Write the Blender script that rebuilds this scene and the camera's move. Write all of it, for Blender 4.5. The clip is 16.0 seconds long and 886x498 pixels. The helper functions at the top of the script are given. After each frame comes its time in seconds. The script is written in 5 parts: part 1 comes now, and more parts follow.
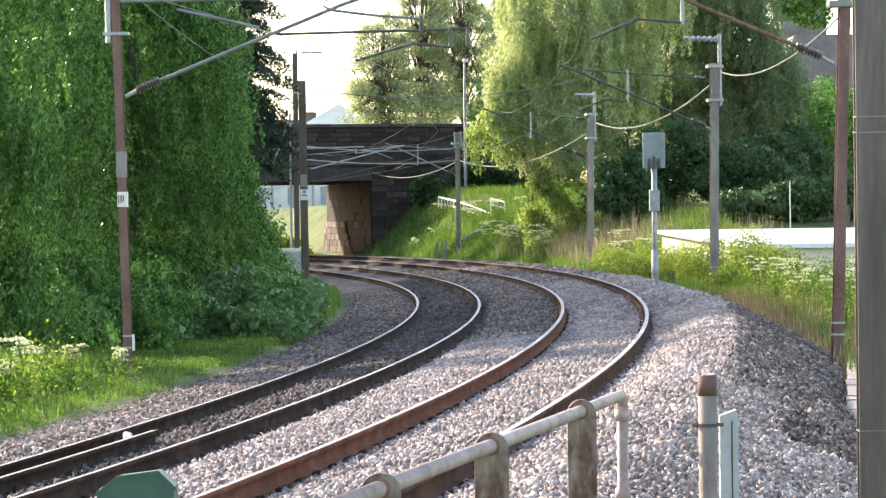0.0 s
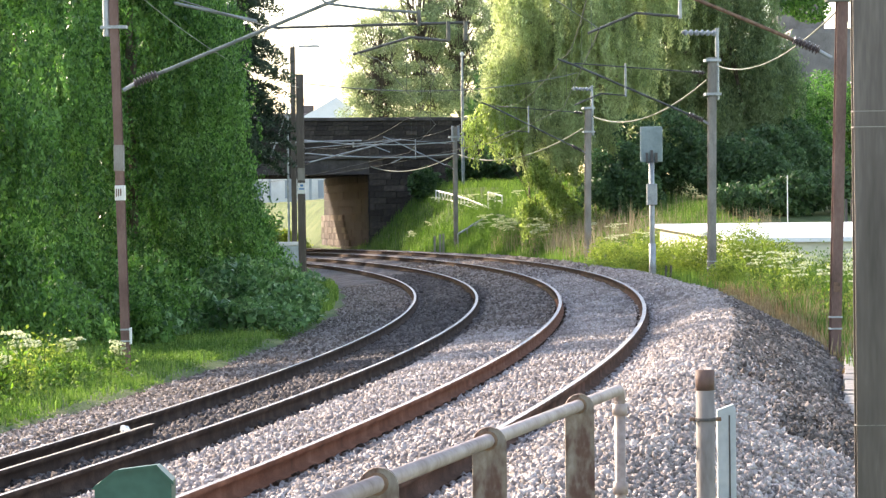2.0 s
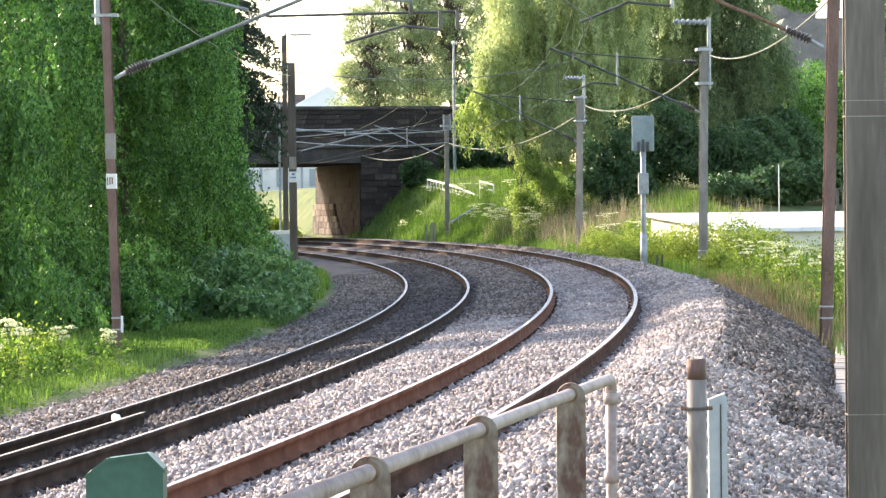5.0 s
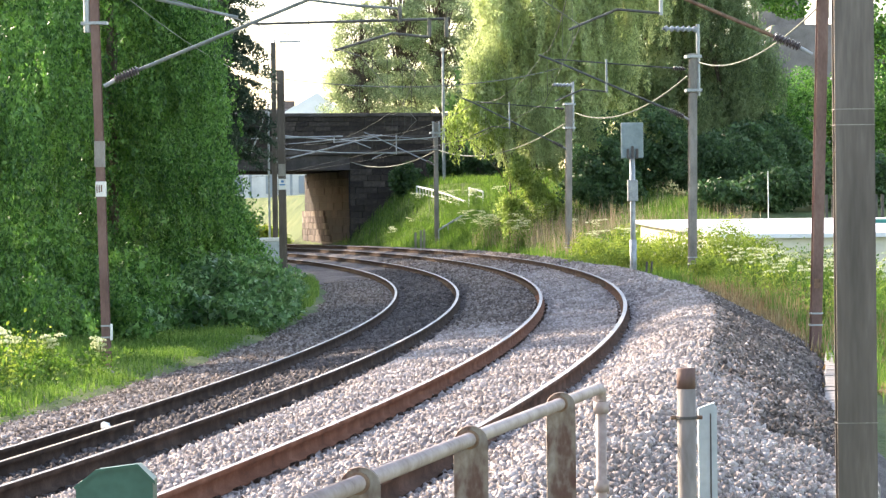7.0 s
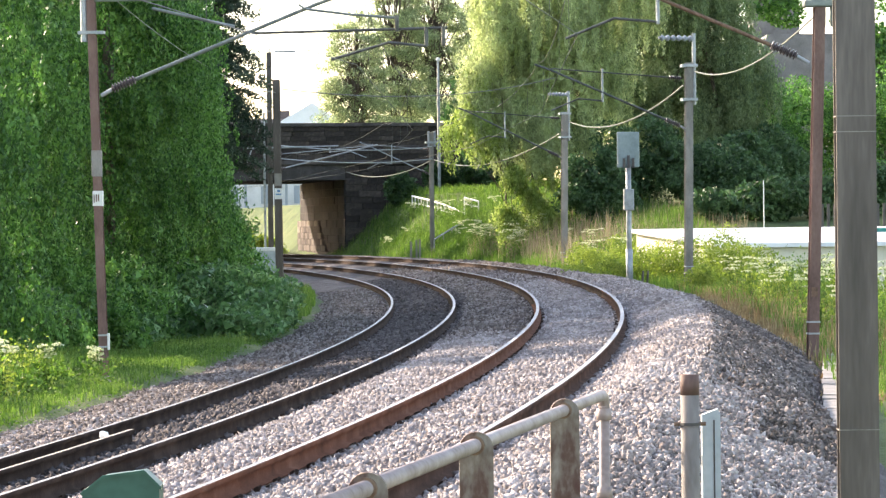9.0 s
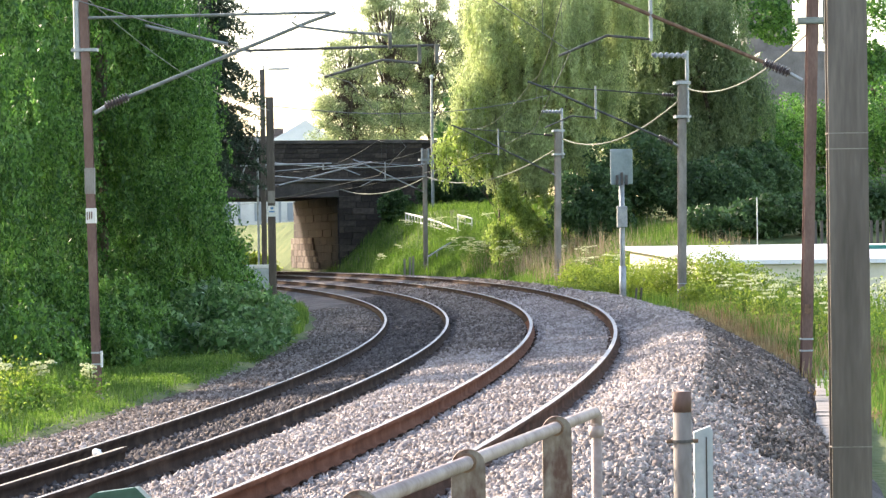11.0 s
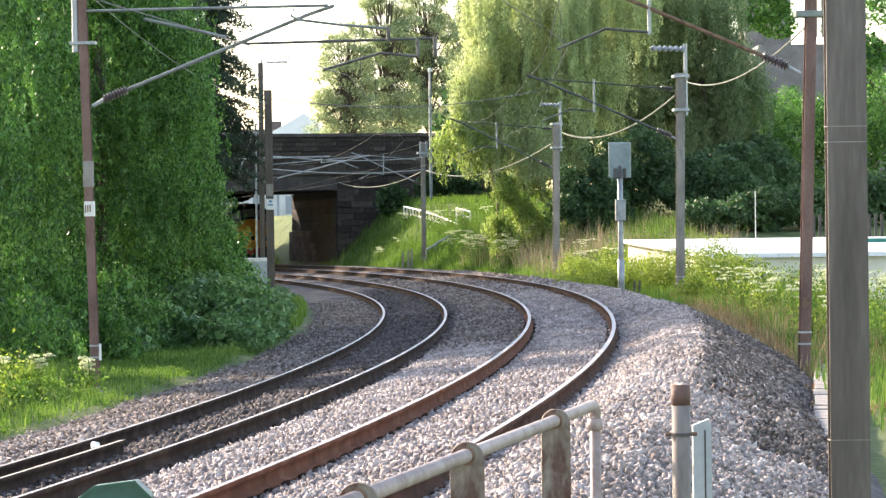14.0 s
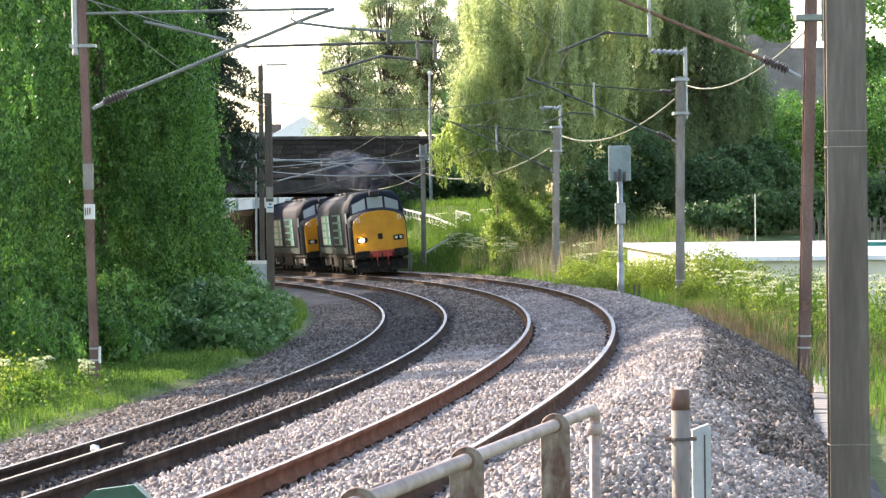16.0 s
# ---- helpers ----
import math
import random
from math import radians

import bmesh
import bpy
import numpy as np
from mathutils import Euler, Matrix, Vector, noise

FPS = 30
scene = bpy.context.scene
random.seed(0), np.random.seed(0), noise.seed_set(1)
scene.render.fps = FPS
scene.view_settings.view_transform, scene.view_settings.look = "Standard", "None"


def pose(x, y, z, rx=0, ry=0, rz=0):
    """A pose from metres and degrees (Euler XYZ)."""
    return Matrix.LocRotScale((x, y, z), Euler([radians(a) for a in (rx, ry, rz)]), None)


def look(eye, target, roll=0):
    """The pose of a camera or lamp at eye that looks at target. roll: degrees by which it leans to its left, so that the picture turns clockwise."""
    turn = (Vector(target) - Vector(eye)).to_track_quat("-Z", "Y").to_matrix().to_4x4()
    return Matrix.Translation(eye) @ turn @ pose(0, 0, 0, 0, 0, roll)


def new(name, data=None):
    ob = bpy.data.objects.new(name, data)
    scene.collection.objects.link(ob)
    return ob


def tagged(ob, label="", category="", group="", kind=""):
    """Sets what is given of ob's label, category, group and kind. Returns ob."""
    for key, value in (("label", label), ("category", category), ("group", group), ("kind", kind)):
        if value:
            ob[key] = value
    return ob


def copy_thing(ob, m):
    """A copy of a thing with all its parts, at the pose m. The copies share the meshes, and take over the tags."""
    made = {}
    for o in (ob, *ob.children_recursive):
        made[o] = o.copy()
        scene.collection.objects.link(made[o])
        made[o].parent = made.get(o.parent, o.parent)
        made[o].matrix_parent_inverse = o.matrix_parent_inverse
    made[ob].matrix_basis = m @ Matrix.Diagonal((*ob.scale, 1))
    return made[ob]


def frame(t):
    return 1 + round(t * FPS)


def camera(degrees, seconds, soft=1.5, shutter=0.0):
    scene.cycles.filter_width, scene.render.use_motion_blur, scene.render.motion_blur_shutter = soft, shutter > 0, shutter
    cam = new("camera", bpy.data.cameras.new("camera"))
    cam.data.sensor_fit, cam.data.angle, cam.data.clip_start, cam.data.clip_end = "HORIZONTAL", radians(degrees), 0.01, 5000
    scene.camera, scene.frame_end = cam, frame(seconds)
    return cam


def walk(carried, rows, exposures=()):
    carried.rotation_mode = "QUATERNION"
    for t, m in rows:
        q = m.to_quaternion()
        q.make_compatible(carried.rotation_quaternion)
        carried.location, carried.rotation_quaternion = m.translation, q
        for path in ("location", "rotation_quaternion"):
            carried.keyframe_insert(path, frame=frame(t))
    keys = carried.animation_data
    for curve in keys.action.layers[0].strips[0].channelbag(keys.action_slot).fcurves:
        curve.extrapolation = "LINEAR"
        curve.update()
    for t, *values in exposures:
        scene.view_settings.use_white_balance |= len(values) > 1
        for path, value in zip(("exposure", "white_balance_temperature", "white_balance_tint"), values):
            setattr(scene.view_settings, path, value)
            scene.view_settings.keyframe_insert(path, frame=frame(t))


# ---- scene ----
cam = camera(17.14, 16.0, soft=1.35)
walk(cam, [
    (0, pose(-0.0010, 0, 1.7384, 89.5615, 0, -0.0023) @ pose(0, 0, 0, 0, 0, -0.680)),
    (0.5, pose(-0.0014, 0, 1.7408, 89.5338, 0, -0.0489) @ pose(0, 0, 0, 0, 0, -0.645)),
    (1, pose(-0.0010, 0, 1.7426, 89.5152, 0, -0.0673) @ pose(0, 0, 0, 0, 0, -0.641)),
    (1.5, pose(-0.0017, 0, 1.7389, 89.4806, 0, -0.0810) @ pose(0, 0, 0, 0, 0, -0.612)),
    (2, pose(-0.0028, 0, 1.7415, 89.4363, 0, -0.0523) @ pose(0, 0, 0, 0, 0, -0.625)),
    (2.5, pose(-0.0045, 0, 1.7406, 89.3696, 0, -0.0666) @ pose(0, 0, 0, 0, 0, -0.581)),
    (3, pose(-0.0042, 0, 1.7387, 89.3301, 0, -0.1422) @ pose(0, 0, 0, 0, 0, -0.602)),
    (3.5, pose(-0.0006, 0, 1.7413, 89.3375, 0, -0.2055) @ pose(0, 0, 0, 0, 0, -0.547)),
    (4, pose(-0.0015, 0, 1.7403, 89.2246, 0, -0.2155) @ pose(0, 0, 0, 0, 0, -0.532)),
    (6.5, pose(-0.0056, 0, 1.7457, 89.2170, 0, -0.2589) @ pose(0, 0, 0, 0, 0, -0.556)),
    (7, pose(-0.0053, 0, 1.7527, 89.3453, 0, -0.4266) @ pose(0, 0, 0, 0, 0, -0.603)),
    (7.5, pose(-0.0112, 0, 1.7531, 89.4091, 0, -0.5133) @ pose(0, 0, 0, 0, 0, -0.599)),
    (8, pose(-0.0308, 0, 1.7388, 89.4808, 0, -0.5026) @ pose(0, 0, 0, 0, 0, -0.670)),
    (10.3, pose(-0.0424, 0, 1.7414, 89.6452, 0, -0.5667) @ pose(0, 0, 0, 0, 0, -0.656)),
    (10.5, pose(-0.0343, 0, 1.7367, 89.7470, 0, -0.6230) @ pose(0, 0, 0, 0, 0, -0.708)),
    (11, pose(-0.0346, 0, 1.7400, 89.8715, 0, -0.6580) @ pose(0, 0, 0, 0, 0, -0.693)),
    (11.5, pose(-0.0321, 0, 1.7419, 89.8754, 0, -0.6287) @ pose(0, 0, 0, 0, 0, -0.647)),
    (12, pose(-0.0372, 0, 1.7409, 89.8300, 0, -0.6680) @ pose(0, 0, 0, 0, 0, -0.651)),
    (12.5, pose(-0.0350, 0, 1.7410, 89.7604, 0, -0.6884) @ pose(0, 0, 0, 0, 0, -0.638)),
    (13, pose(-0.0341, 0, 1.7414, 89.7219, 0, -0.6646) @ pose(0, 0, 0, 0, 0, -0.612)),
    (13.5, pose(-0.0339, 0, 1.7389, 89.7014, 0, -0.6482) @ pose(0, 0, 0, 0, 0, -0.634)),
    (14, pose(-0.0371, 0, 1.7392, 89.7390, 0, -0.6910) @ pose(0, 0, 0, 0, 0, -0.677)),
    (14.5, pose(-0.0336, 0, 1.7428, 89.7653, 0, -0.7301) @ pose(0, 0, 0, 0, 0, -0.606)),
    (15, pose(-0.0393, 0, 1.7413, 89.6932, 0, -0.6573) @ pose(0, 0, 0, 0, 0, -0.658)),
    (15.5, pose(-0.0401, 0, 1.7416, 89.7328, 0, -0.6770) @ pose(0, 0, 0, 0, 0, -0.636)),
    (16, pose(-0.0373, 0, 1.7458, 89.7938, 0, -0.6966) @ pose(0, 0, 0, 0, 0, -0.595)),
], exposures=[(0, 1.95, 7850, 18), (2, 2.00, 7850, 18), (3, 2.07, 7850, 18), (4, 2.09, 7850, 18), (6.5, 2.14, 7850, 18), (7, 2.12, 7850, 18), (8, 2.07, 7850, 18), (10.5, 1.99, 7850, 18), (12, 1.98, 7850, 18), (16, 1.98, 7850, 18)])

# ---- sky, sun ----
SUN_TO = Vector((-0.67, 0.61, 0.42)).normalized()
world = bpy.data.worlds.new("sky")
scene.world = world
world.use_nodes = True
wn = world.node_tree
sky = wn.nodes.new("ShaderNodeTexSky")
sky.sky_type, sky.sun_disc = "NISHITA", False
sky.sun_elevation = math.asin(SUN_TO.z)
sky.sun_rotation = math.atan2(SUN_TO.x, SUN_TO.y)
sky.dust_density, sky.air_density, sky.ozone_density = 1.2, 1.0, 1.5
wn.links.new(sky.outputs[0], wn.nodes["Background"].inputs[0])
wn.nodes["Background"].inputs[1].default_value = 0.15
sun = new("sun", bpy.data.lights.new("sun", "SUN"))
sun.data.energy, sun.data.angle, sun.data.color = 2.7, radians(1.5), (1.0, 0.94, 0.86)
sun.matrix_world = look(SUN_TO * 60, (0, 0, 0))


# ---- materials ----
def mat(name, colours, scale=8.0, rough=0.7, metal=0.0, bump=0.0, bump_scale=None, fine=None, island=0.0, thin=0.0, stretch=None, spec=0.5):
    """Two scales of noise over a colour ramp, with relief; island: value spread from piece to piece; thin: light let through."""
    m = bpy.data.materials.new(name)
    m.use_nodes = True
    nt = m.node_tree
    N, L = nt.nodes, nt.links
    b = N["Principled BSDF"]
    tc = N.new("ShaderNodeTexCoord")
    src = tc.outputs["Object"]
    if stretch:
        mp = N.new("ShaderNodeMapping")
        mp.inputs["Scale"].default_value = stretch
        L.new(src, mp.inputs[0])
        src = mp.outputs[0]
    n1 = N.new("ShaderNodeTexNoise")
    n1.inputs["Scale"].default_value, n1.inputs["Detail"].default_value = scale, 6
    n2 = N.new("ShaderNodeTexNoise")
    n2.inputs["Scale"].default_value, n2.inputs["Detail"].default_value = fine or scale * 9, 4
    L.new(src, n1.inputs["Vector"]), L.new(src, n2.inputs["Vector"])
    mix = N.new("ShaderNodeMath")
    mix.operation = "MULTIPLY_ADD"
    L.new(n2.outputs[0], mix.inputs[0])
    mix.inputs[1].default_value = 0.45
    half = N.new("ShaderNodeMath")
    half.operation = "MULTIPLY_ADD"
    L.new(n1.outputs[0], half.inputs[0])
    half.inputs[1].default_value, half.inputs[2].default_value = 1.1, -0.27
    L.new(half.outputs[0], mix.inputs[2])
    fac = mix.outputs[0]
    if island:
        geo = N.new("ShaderNodeNewGeometry")
        add = N.new("ShaderNodeMath")
        add.operation = "MULTIPLY_ADD"
        L.new(geo.outputs["Random Per Island"], add.inputs[0])
        add.inputs[1].default_value = island
        sub = N.new("ShaderNodeMath")
        sub.operation = "SUBTRACT"
        L.new(fac, sub.inputs[0])
        sub.inputs[1].default_value = island / 2
        L.new(sub.outputs[0], add.inputs[2])
        fac = add.outputs[0]
    ramp = N.new("ShaderNodeValToRGB")
    L.new(fac, ramp.inputs[0])
    els = ramp.color_ramp.elements
    while len(els) < len(colours):
        els.new(0.5)
    for i, c in enumerate(colours):
        els[i].position = 0.22 + 0.56 * i / max(1, len(colours) - 1)
        els[i].color = (*c, 1)
    L.new(ramp.outputs[0], b.inputs["Base Color"])
    b.inputs["Roughness"].default_value, b.inputs["Metallic"].default_value = rough, metal
    b.inputs["Specular IOR Level"].default_value = .35 if thin else spec
    if bump:
        bp = N.new("ShaderNodeBump")
        bp.inputs["Distance"].default_value = bump
        bp.inputs["Strength"].default_value = 0.8
        n3 = N.new("ShaderNodeTexNoise")
        n3.inputs["Scale"].default_value, n3.inputs["Detail"].default_value = bump_scale or scale * 4, 5
        L.new(src, n3.inputs["Vector"])
        L.new(n3.outputs[0], bp.inputs["Height"]), L.new(bp.outputs[0], b.inputs["Normal"])
    if thin:
        tr = N.new("ShaderNodeBsdfTranslucent")
        hs = N.new("ShaderNodeHueSaturation")
        hs.inputs["Value"].default_value, hs.inputs["Saturation"].default_value = 1.5, 1.15
        L.new(ramp.outputs[0], hs.inputs["Color"]), L.new(hs.outputs[0], tr.inputs[0])
        ms = N.new("ShaderNodeMixShader")
        ms.inputs[0].default_value = thin
        L.new(b.outputs[0], ms.inputs[1]), L.new(tr.outputs[0], ms.inputs[2])
        L.new(ms.outputs[0], N["Material Output"].inputs[0])
    return m


def plain(name, colour, rough=0.5, metal=0.0, glow=0.0):
    m = bpy.data.materials.new(name)
    m.use_nodes = True
    b = m.node_tree.nodes["Principled BSDF"]
    b.inputs["Base Color"].default_value = (*colour, 1)
    b.inputs["Roughness"].default_value, b.inputs["Metallic"].default_value = rough, metal
    if glow:
        b.inputs["Emission Color"].default_value, b.inputs["Emission Strength"].default_value = (*colour, 1), glow
    return m


M = {}
M["ballast"] = mat("ballast", [(.20, .168, .155), (.33, .287, .268), (.53, .482, .458)], 1.4, .9, bump=.03, bump_scale=40, fine=30, island=.5)
M["bed"] = mat("ballast_bed", [(.05, .043, .041), (.11, .096, .092), (.21, .188, .182)], 1.2, .95, bump=.06, bump_scale=20, fine=24)
M["oily"] = mat("oily_ballast", [(.044, .036, .033), (.092, .077, .07), (.175, .15, .14)], 1.6, .9, bump=.05, bump_scale=22, fine=26, island=.5)
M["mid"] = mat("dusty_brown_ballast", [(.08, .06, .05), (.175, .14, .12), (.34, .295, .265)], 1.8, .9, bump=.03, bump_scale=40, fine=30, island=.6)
# dirt plus painted-in shade, for the shoulder slope away from the sun
M["old"] = mat("weathered_shaded_ballast", [(.05, .041, .035), (.105, .088, .078), (.215, .188, .17)], 1.8, .9, bump=.03, bump_scale=40, fine=30, island=.6)
M["rail_rust"] = mat("rail_rust", [(.10, .038, .022), (.185, .075, .043), (.26, .12, .075)], 3, .95, bump=.003, fine=60, spec=.12)
M["rail_dark"] = mat("rail_dark_brown", [(.026, .016, .011), (.052, .033, .024), (.10, .066, .05)], 3, .95, bump=.003, fine=60, spec=.12)
M["rail_brown"] = mat("rail_brown_rust", [(.05, .027, .018), (.105, .056, .037), (.18, .10, .07)], 3, .95, bump=.003, fine=60, spec=.12)
M["rail_head"] = mat("rail_head_steel", [(.22, .212, .205), (.34, .332, .325), (.48, .472, .465)], 4, .5, 0.6, fine=50)
M["soil"] = mat("grassy_soil", [(.045, .07, .018), (.085, .13, .035), (.15, .17, .06)], .6, .95, bump=.08, bump_scale=9, fine=12)
M["grass"] = mat("grass", [(.05, .11, .022), (.10, .185, .042), (.175, .26, .075)], .8, .7, fine=9, island=.5, thin=.42)
M["russet"] = mat("russet_dry_grass", [(.17, .115, .06), (.28, .20, .11), (.38, .30, .18)], 1.0, .8, fine=9, island=.5, thin=.3)
M["dry"] = mat("dry_grass", [(.17, .14, .09), (.27, .23, .15), (.37, .33, .23)], 1.0, .8, fine=9, island=.5, thin=.3)
M["leaf_birch"] = mat("leaf_mid_green", [(.034, .10, .026), (.078, .19, .046), (.155, .31, .085)], .55, .42, fine=3.5, island=.75, thin=.36)
M["leaf_willow"] = mat("leaf_willow", [(.21, .265, .13), (.37, .43, .22), (.52, .58, .33)], .35, .55, fine=2, island=.5, thin=.5)
M["leaf_mid"] = mat("leaf_grey_green", [(.10, .15, .075), (.18, .245, .12), (.28, .35, .19)], .35, .55, fine=2, island=.5, thin=.42)
M["leaf_far"] = mat("leaf_far_yellow_green", [(.165, .215, .115), (.29, .355, .195), (.44, .50, .305)], .4, .55, fine=2.5, island=.6, thin=.5)
M["leaf_ivy"] = mat("leaf_ivy", [(.045, .115, .038), (.095, .205, .07), (.18, .31, .125)], .8, .33, fine=4, island=.6, thin=.25)
M["leaf_dark"] = mat("leaf_dark", [(.027, .065, .026), (.054, .115, .044), (.10, .18, .07)], .5, .5, fine=3, island=.5, thin=.25)
M["leaf_bright"] = mat("leaf_bright", [(.10, .155, .04), (.19, .26, .06), (.31, .38, .11)], .5, .55, fine=3, island=.5, thin=.52)
M["leaf_lime"] = mat("leaf_lime", [(.15, .215, .06), (.275, .36, .11), (.42, .50, .2)], .5, .55, fine=3, island=.5, thin=.5)
M["leaf_fresh"] = mat("leaf_fresh_green", [(.08, .17, .032), (.16, .29, .055), (.27, .42, .10)], .8, .55, fine=4, island=.5, thin=.45)
M["leaf_fir"] = mat("needles_dark", [(.014, .03, .018), (.028, .055, .03), (.055, .09, .05)], .8, .6, fine=4, island=.4, thin=.1)
M["flower"] = mat("white_flower", [(.42, .46, .27), (.6, .63, .42), (.74, .76, .58)], 3, .8, fine=20, island=.4, thin=.3)
M["bark"] = mat("bark", [(.05, .04, .03), (.12, .095, .07), (.2, .17, .13)], 5, .9, bump=.02, fine=30)
M["mast_brown"] = mat("mast_brown_rust", [(.095, .052, .042), (.165, .095, .077), (.23, .145, .12)], 1.2, .75, bump=.002, fine=14, stretch=(3, 3, 1))
M["mast_grey"] = mat("mast_weathered_grey", [(.13, .12, .105), (.225, .208, .185), (.32, .30, .27)], 1.5, .75, bump=.002, fine=16, stretch=(3, 3, 1))
M["post_grey"] = mat("post_brown_grey", [(.10, .085, .07), (.19, .165, .145), (.27, .24, .215)], 5, .75, bump=.003, fine=24, stretch=(2, 2, .6))
M["mast_dark"] = mat("mast_dark_steel", [(.04, .037, .035), (.075, .069, .065), (.12, .11, .105)], 1.5, .7, bump=.002, fine=16, stretch=(3, 3, 1))
M["pale_cable"] = mat("pale_green_cable", [(.12, .135, .105), (.18, .198, .155), (.26, .28, .23)], 3, .5)
M["slate_wall"] = mat("grey_church_stone", [(.12, .108, .10), (.19, .175, .165), (.26, .24, .225)], .7, .9, fine=5)
M["pillar"] = mat("mast_streaked_brown", [(.053, .042, .035), (.096, .078, .067), (.175, .147, .129)], 2.2, .45, bump=.002, fine=14, stretch=(3, 3, .35))
M["strut"] = mat("strut_dull_green_grey", [(.12, .14, .13), (.19, .22, .205), (.27, .30, .285)], 4, .5, .3, fine=30)
M["galv"] = mat("galvanised_steel", [(.20, .22, .23), (.33, .36, .37), (.46, .49, .50)], 4, .5, .4, fine=30)
M["wire"] = mat("wire_copper_dark", [(.05, .055, .05), (.10, .105, .095), (.16, .165, .15)], 6, .5, .5)
M["insul"] = mat("insulator_brown", [(.035, .025, .025), (.07, .05, .05), (.12, .09, .09)], 6, .3)
M["insul_grey"] = mat("insulator_grey", [(.16, .18, .2), (.28, .31, .34), (.4, .43, .46)], 6, .35)
M["stone"] = mat("dark_stone", [(.04, .033, .029), (.08, .067, .06), (.15, .128, .115)], .9, .9, bump=.03, bump_scale=5, fine=7, island=.35)
M["joint"] = mat("mortar_dark", [(.028, .022, .018), (.052, .042, .035), (.09, .074, .063)], 2, .95, fine=12)
M["girder"] = mat("girder_paint", [(.035, .029, .027), (.066, .055, .05), (.12, .10, .09)], 1.0, .7, fine=9)
M["white_paint"] = mat("white_paint", [(.6, .6, .57), (.74, .74, .71), (.82, .82, .8)], 1.2, .6, fine=10)
M["cream"] = mat("cream_render", [(.55, .52, .43), (.68, .65, .55), (.77, .74, .65)], .8, .8, fine=8, bump=.003)
M["roof_white"] = mat("white_roof_sheet", [(.7, .72, .74), (.8, .82, .84), (.86, .88, .9)], .8, .5, fine=8)
M["slate"] = mat("slate", [(.12, .11, .11), (.19, .175, .175), (.26, .24, .24)], .8, .7, fine=8)
M["concrete"] = mat("concrete", [(.19, .175, .155), (.29, .27, .245), (.38, .36, .33)], 2.5, .9, bump=.006, fine=25)
M["handrail"] = mat("handrail_worn_paint", [(.22, .165, .14), (.33, .262, .235), (.43, .355, .325)], 5, .55, bump=.002, fine=40)
M["post_flaked"] = mat("post_flaking_paint", [(.08, .028, .019), (.11, .058, .04), (.22, .18, .14), (.33, .29, .24)], 7, .7, bump=.004, fine=22, stretch=(2, 2, 1))
M["rust"] = mat("rust_brown", [(.08, .045, .03), (.17, .10, .065), (.26, .17, .11)], 9, .85, bump=.003, fine=40)
M["green_box"] = mat("green_paint", [(.012, .06, .04), (.02, .095, .065), (.035, .13, .09)], 4, .4, fine=30)
M["grey_paint"] = mat("grey_paint", [(.27, .31, .33), (.37, .415, .435), (.46, .50, .52)], 4, .5, fine=30)
M["box_grey"] = mat("cabinet_grey", [(.17, .235, .245), (.235, .31, .32), (.30, .375, .385)], 2, .5, fine=16)
M["yellow"] = mat("warning_yellow", [(.62, .23, .006), (.76, .32, .008), (.84, .39, .014)], 1.4, .4, fine=12)
M["navy"] = mat("navy_paint", [(.013, .017, .028), (.022, .029, .046), (.042, .05, .07)], 1.5, .68, fine=12, spec=.12)
M["roof_grey"] = mat("loco_roof", [(.06, .064, .072), (.11, .115, .125), (.2, .205, .215)], 1.5, .68, fine=10, spec=.12)
M["teal"] = mat("teal_paint", [(.015, .12, .10), (.025, .19, .155), (.05, .27, .22)], 2, .4, fine=14, spec=.12)
M["pale_green"] = mat("pale_green_paint", [(.2, .28, .26), (.30, .39, .36), (.4, .48, .45)], 2, .4, fine=14, spec=.12)
M["pale_teal"] = mat("grey_teal_paint", [(.02, .034, .032), (.034, .055, .05), (.06, .085, .078)], 2, .68, fine=14, spec=.12)
M["under"] = mat("underframe_black", [(.012, .011, .011), (.03, .027, .025), (.06, .054, .05)], 4, .75, fine=20, spec=.12)
M["red"] = mat("buffer_beam_red", [(.35, .03, .02), (.5, .05, .035), (.6, .08, .06)], 3, .5, fine=20)
M["glass"] = plain("window_glass", (.36, .41, .45), .12, .0)
M["lamp_glow"] = plain("headlight_on", (1, .93, .8), .3, 0, 14)
M["lamp_off"] = plain("marker_lamp_glass", (.7, .68, .62), .15)
M["black"] = mat("black_paint", [(.01, .01, .01), (.02, .02, .02), (.04, .04, .04)], 5, .5)
M["plate"] = mat("white_plate", [(.6, .6, .56), (.72, .72, .68), (.8, .8, .77)], 5, .5)
M["blue"] = mat("blue_plate", [(.05, .16, .35), (.07, .22, .45), (.1, .28, .5)], 5, .5)


def by_object(m, spread=.5):
    """Gives each piece its own value out of the ramp, by Object Info's Random."""
    nt = m.node_tree
    ramp = next(n for n in nt.nodes if n.type == "VALTORGB")
    src = ramp.inputs[0].links[0].from_socket
    info, add, sub = nt.nodes.new("ShaderNodeObjectInfo"), nt.nodes.new("ShaderNodeMath"), nt.nodes.new("ShaderNodeMath")
    add.operation, sub.operation = "MULTIPLY_ADD", "SUBTRACT"
    nt.links.new(info.outputs["Random"], add.inputs[0])
    add.inputs[1].default_value = spread
    nt.links.new(src, sub.inputs[0])
    sub.inputs[1].default_value = spread / 2
    nt.links.new(sub.outputs[0], add.inputs[2])
    nt.links.new(add.outputs[0], ramp.inputs[0])
    return m


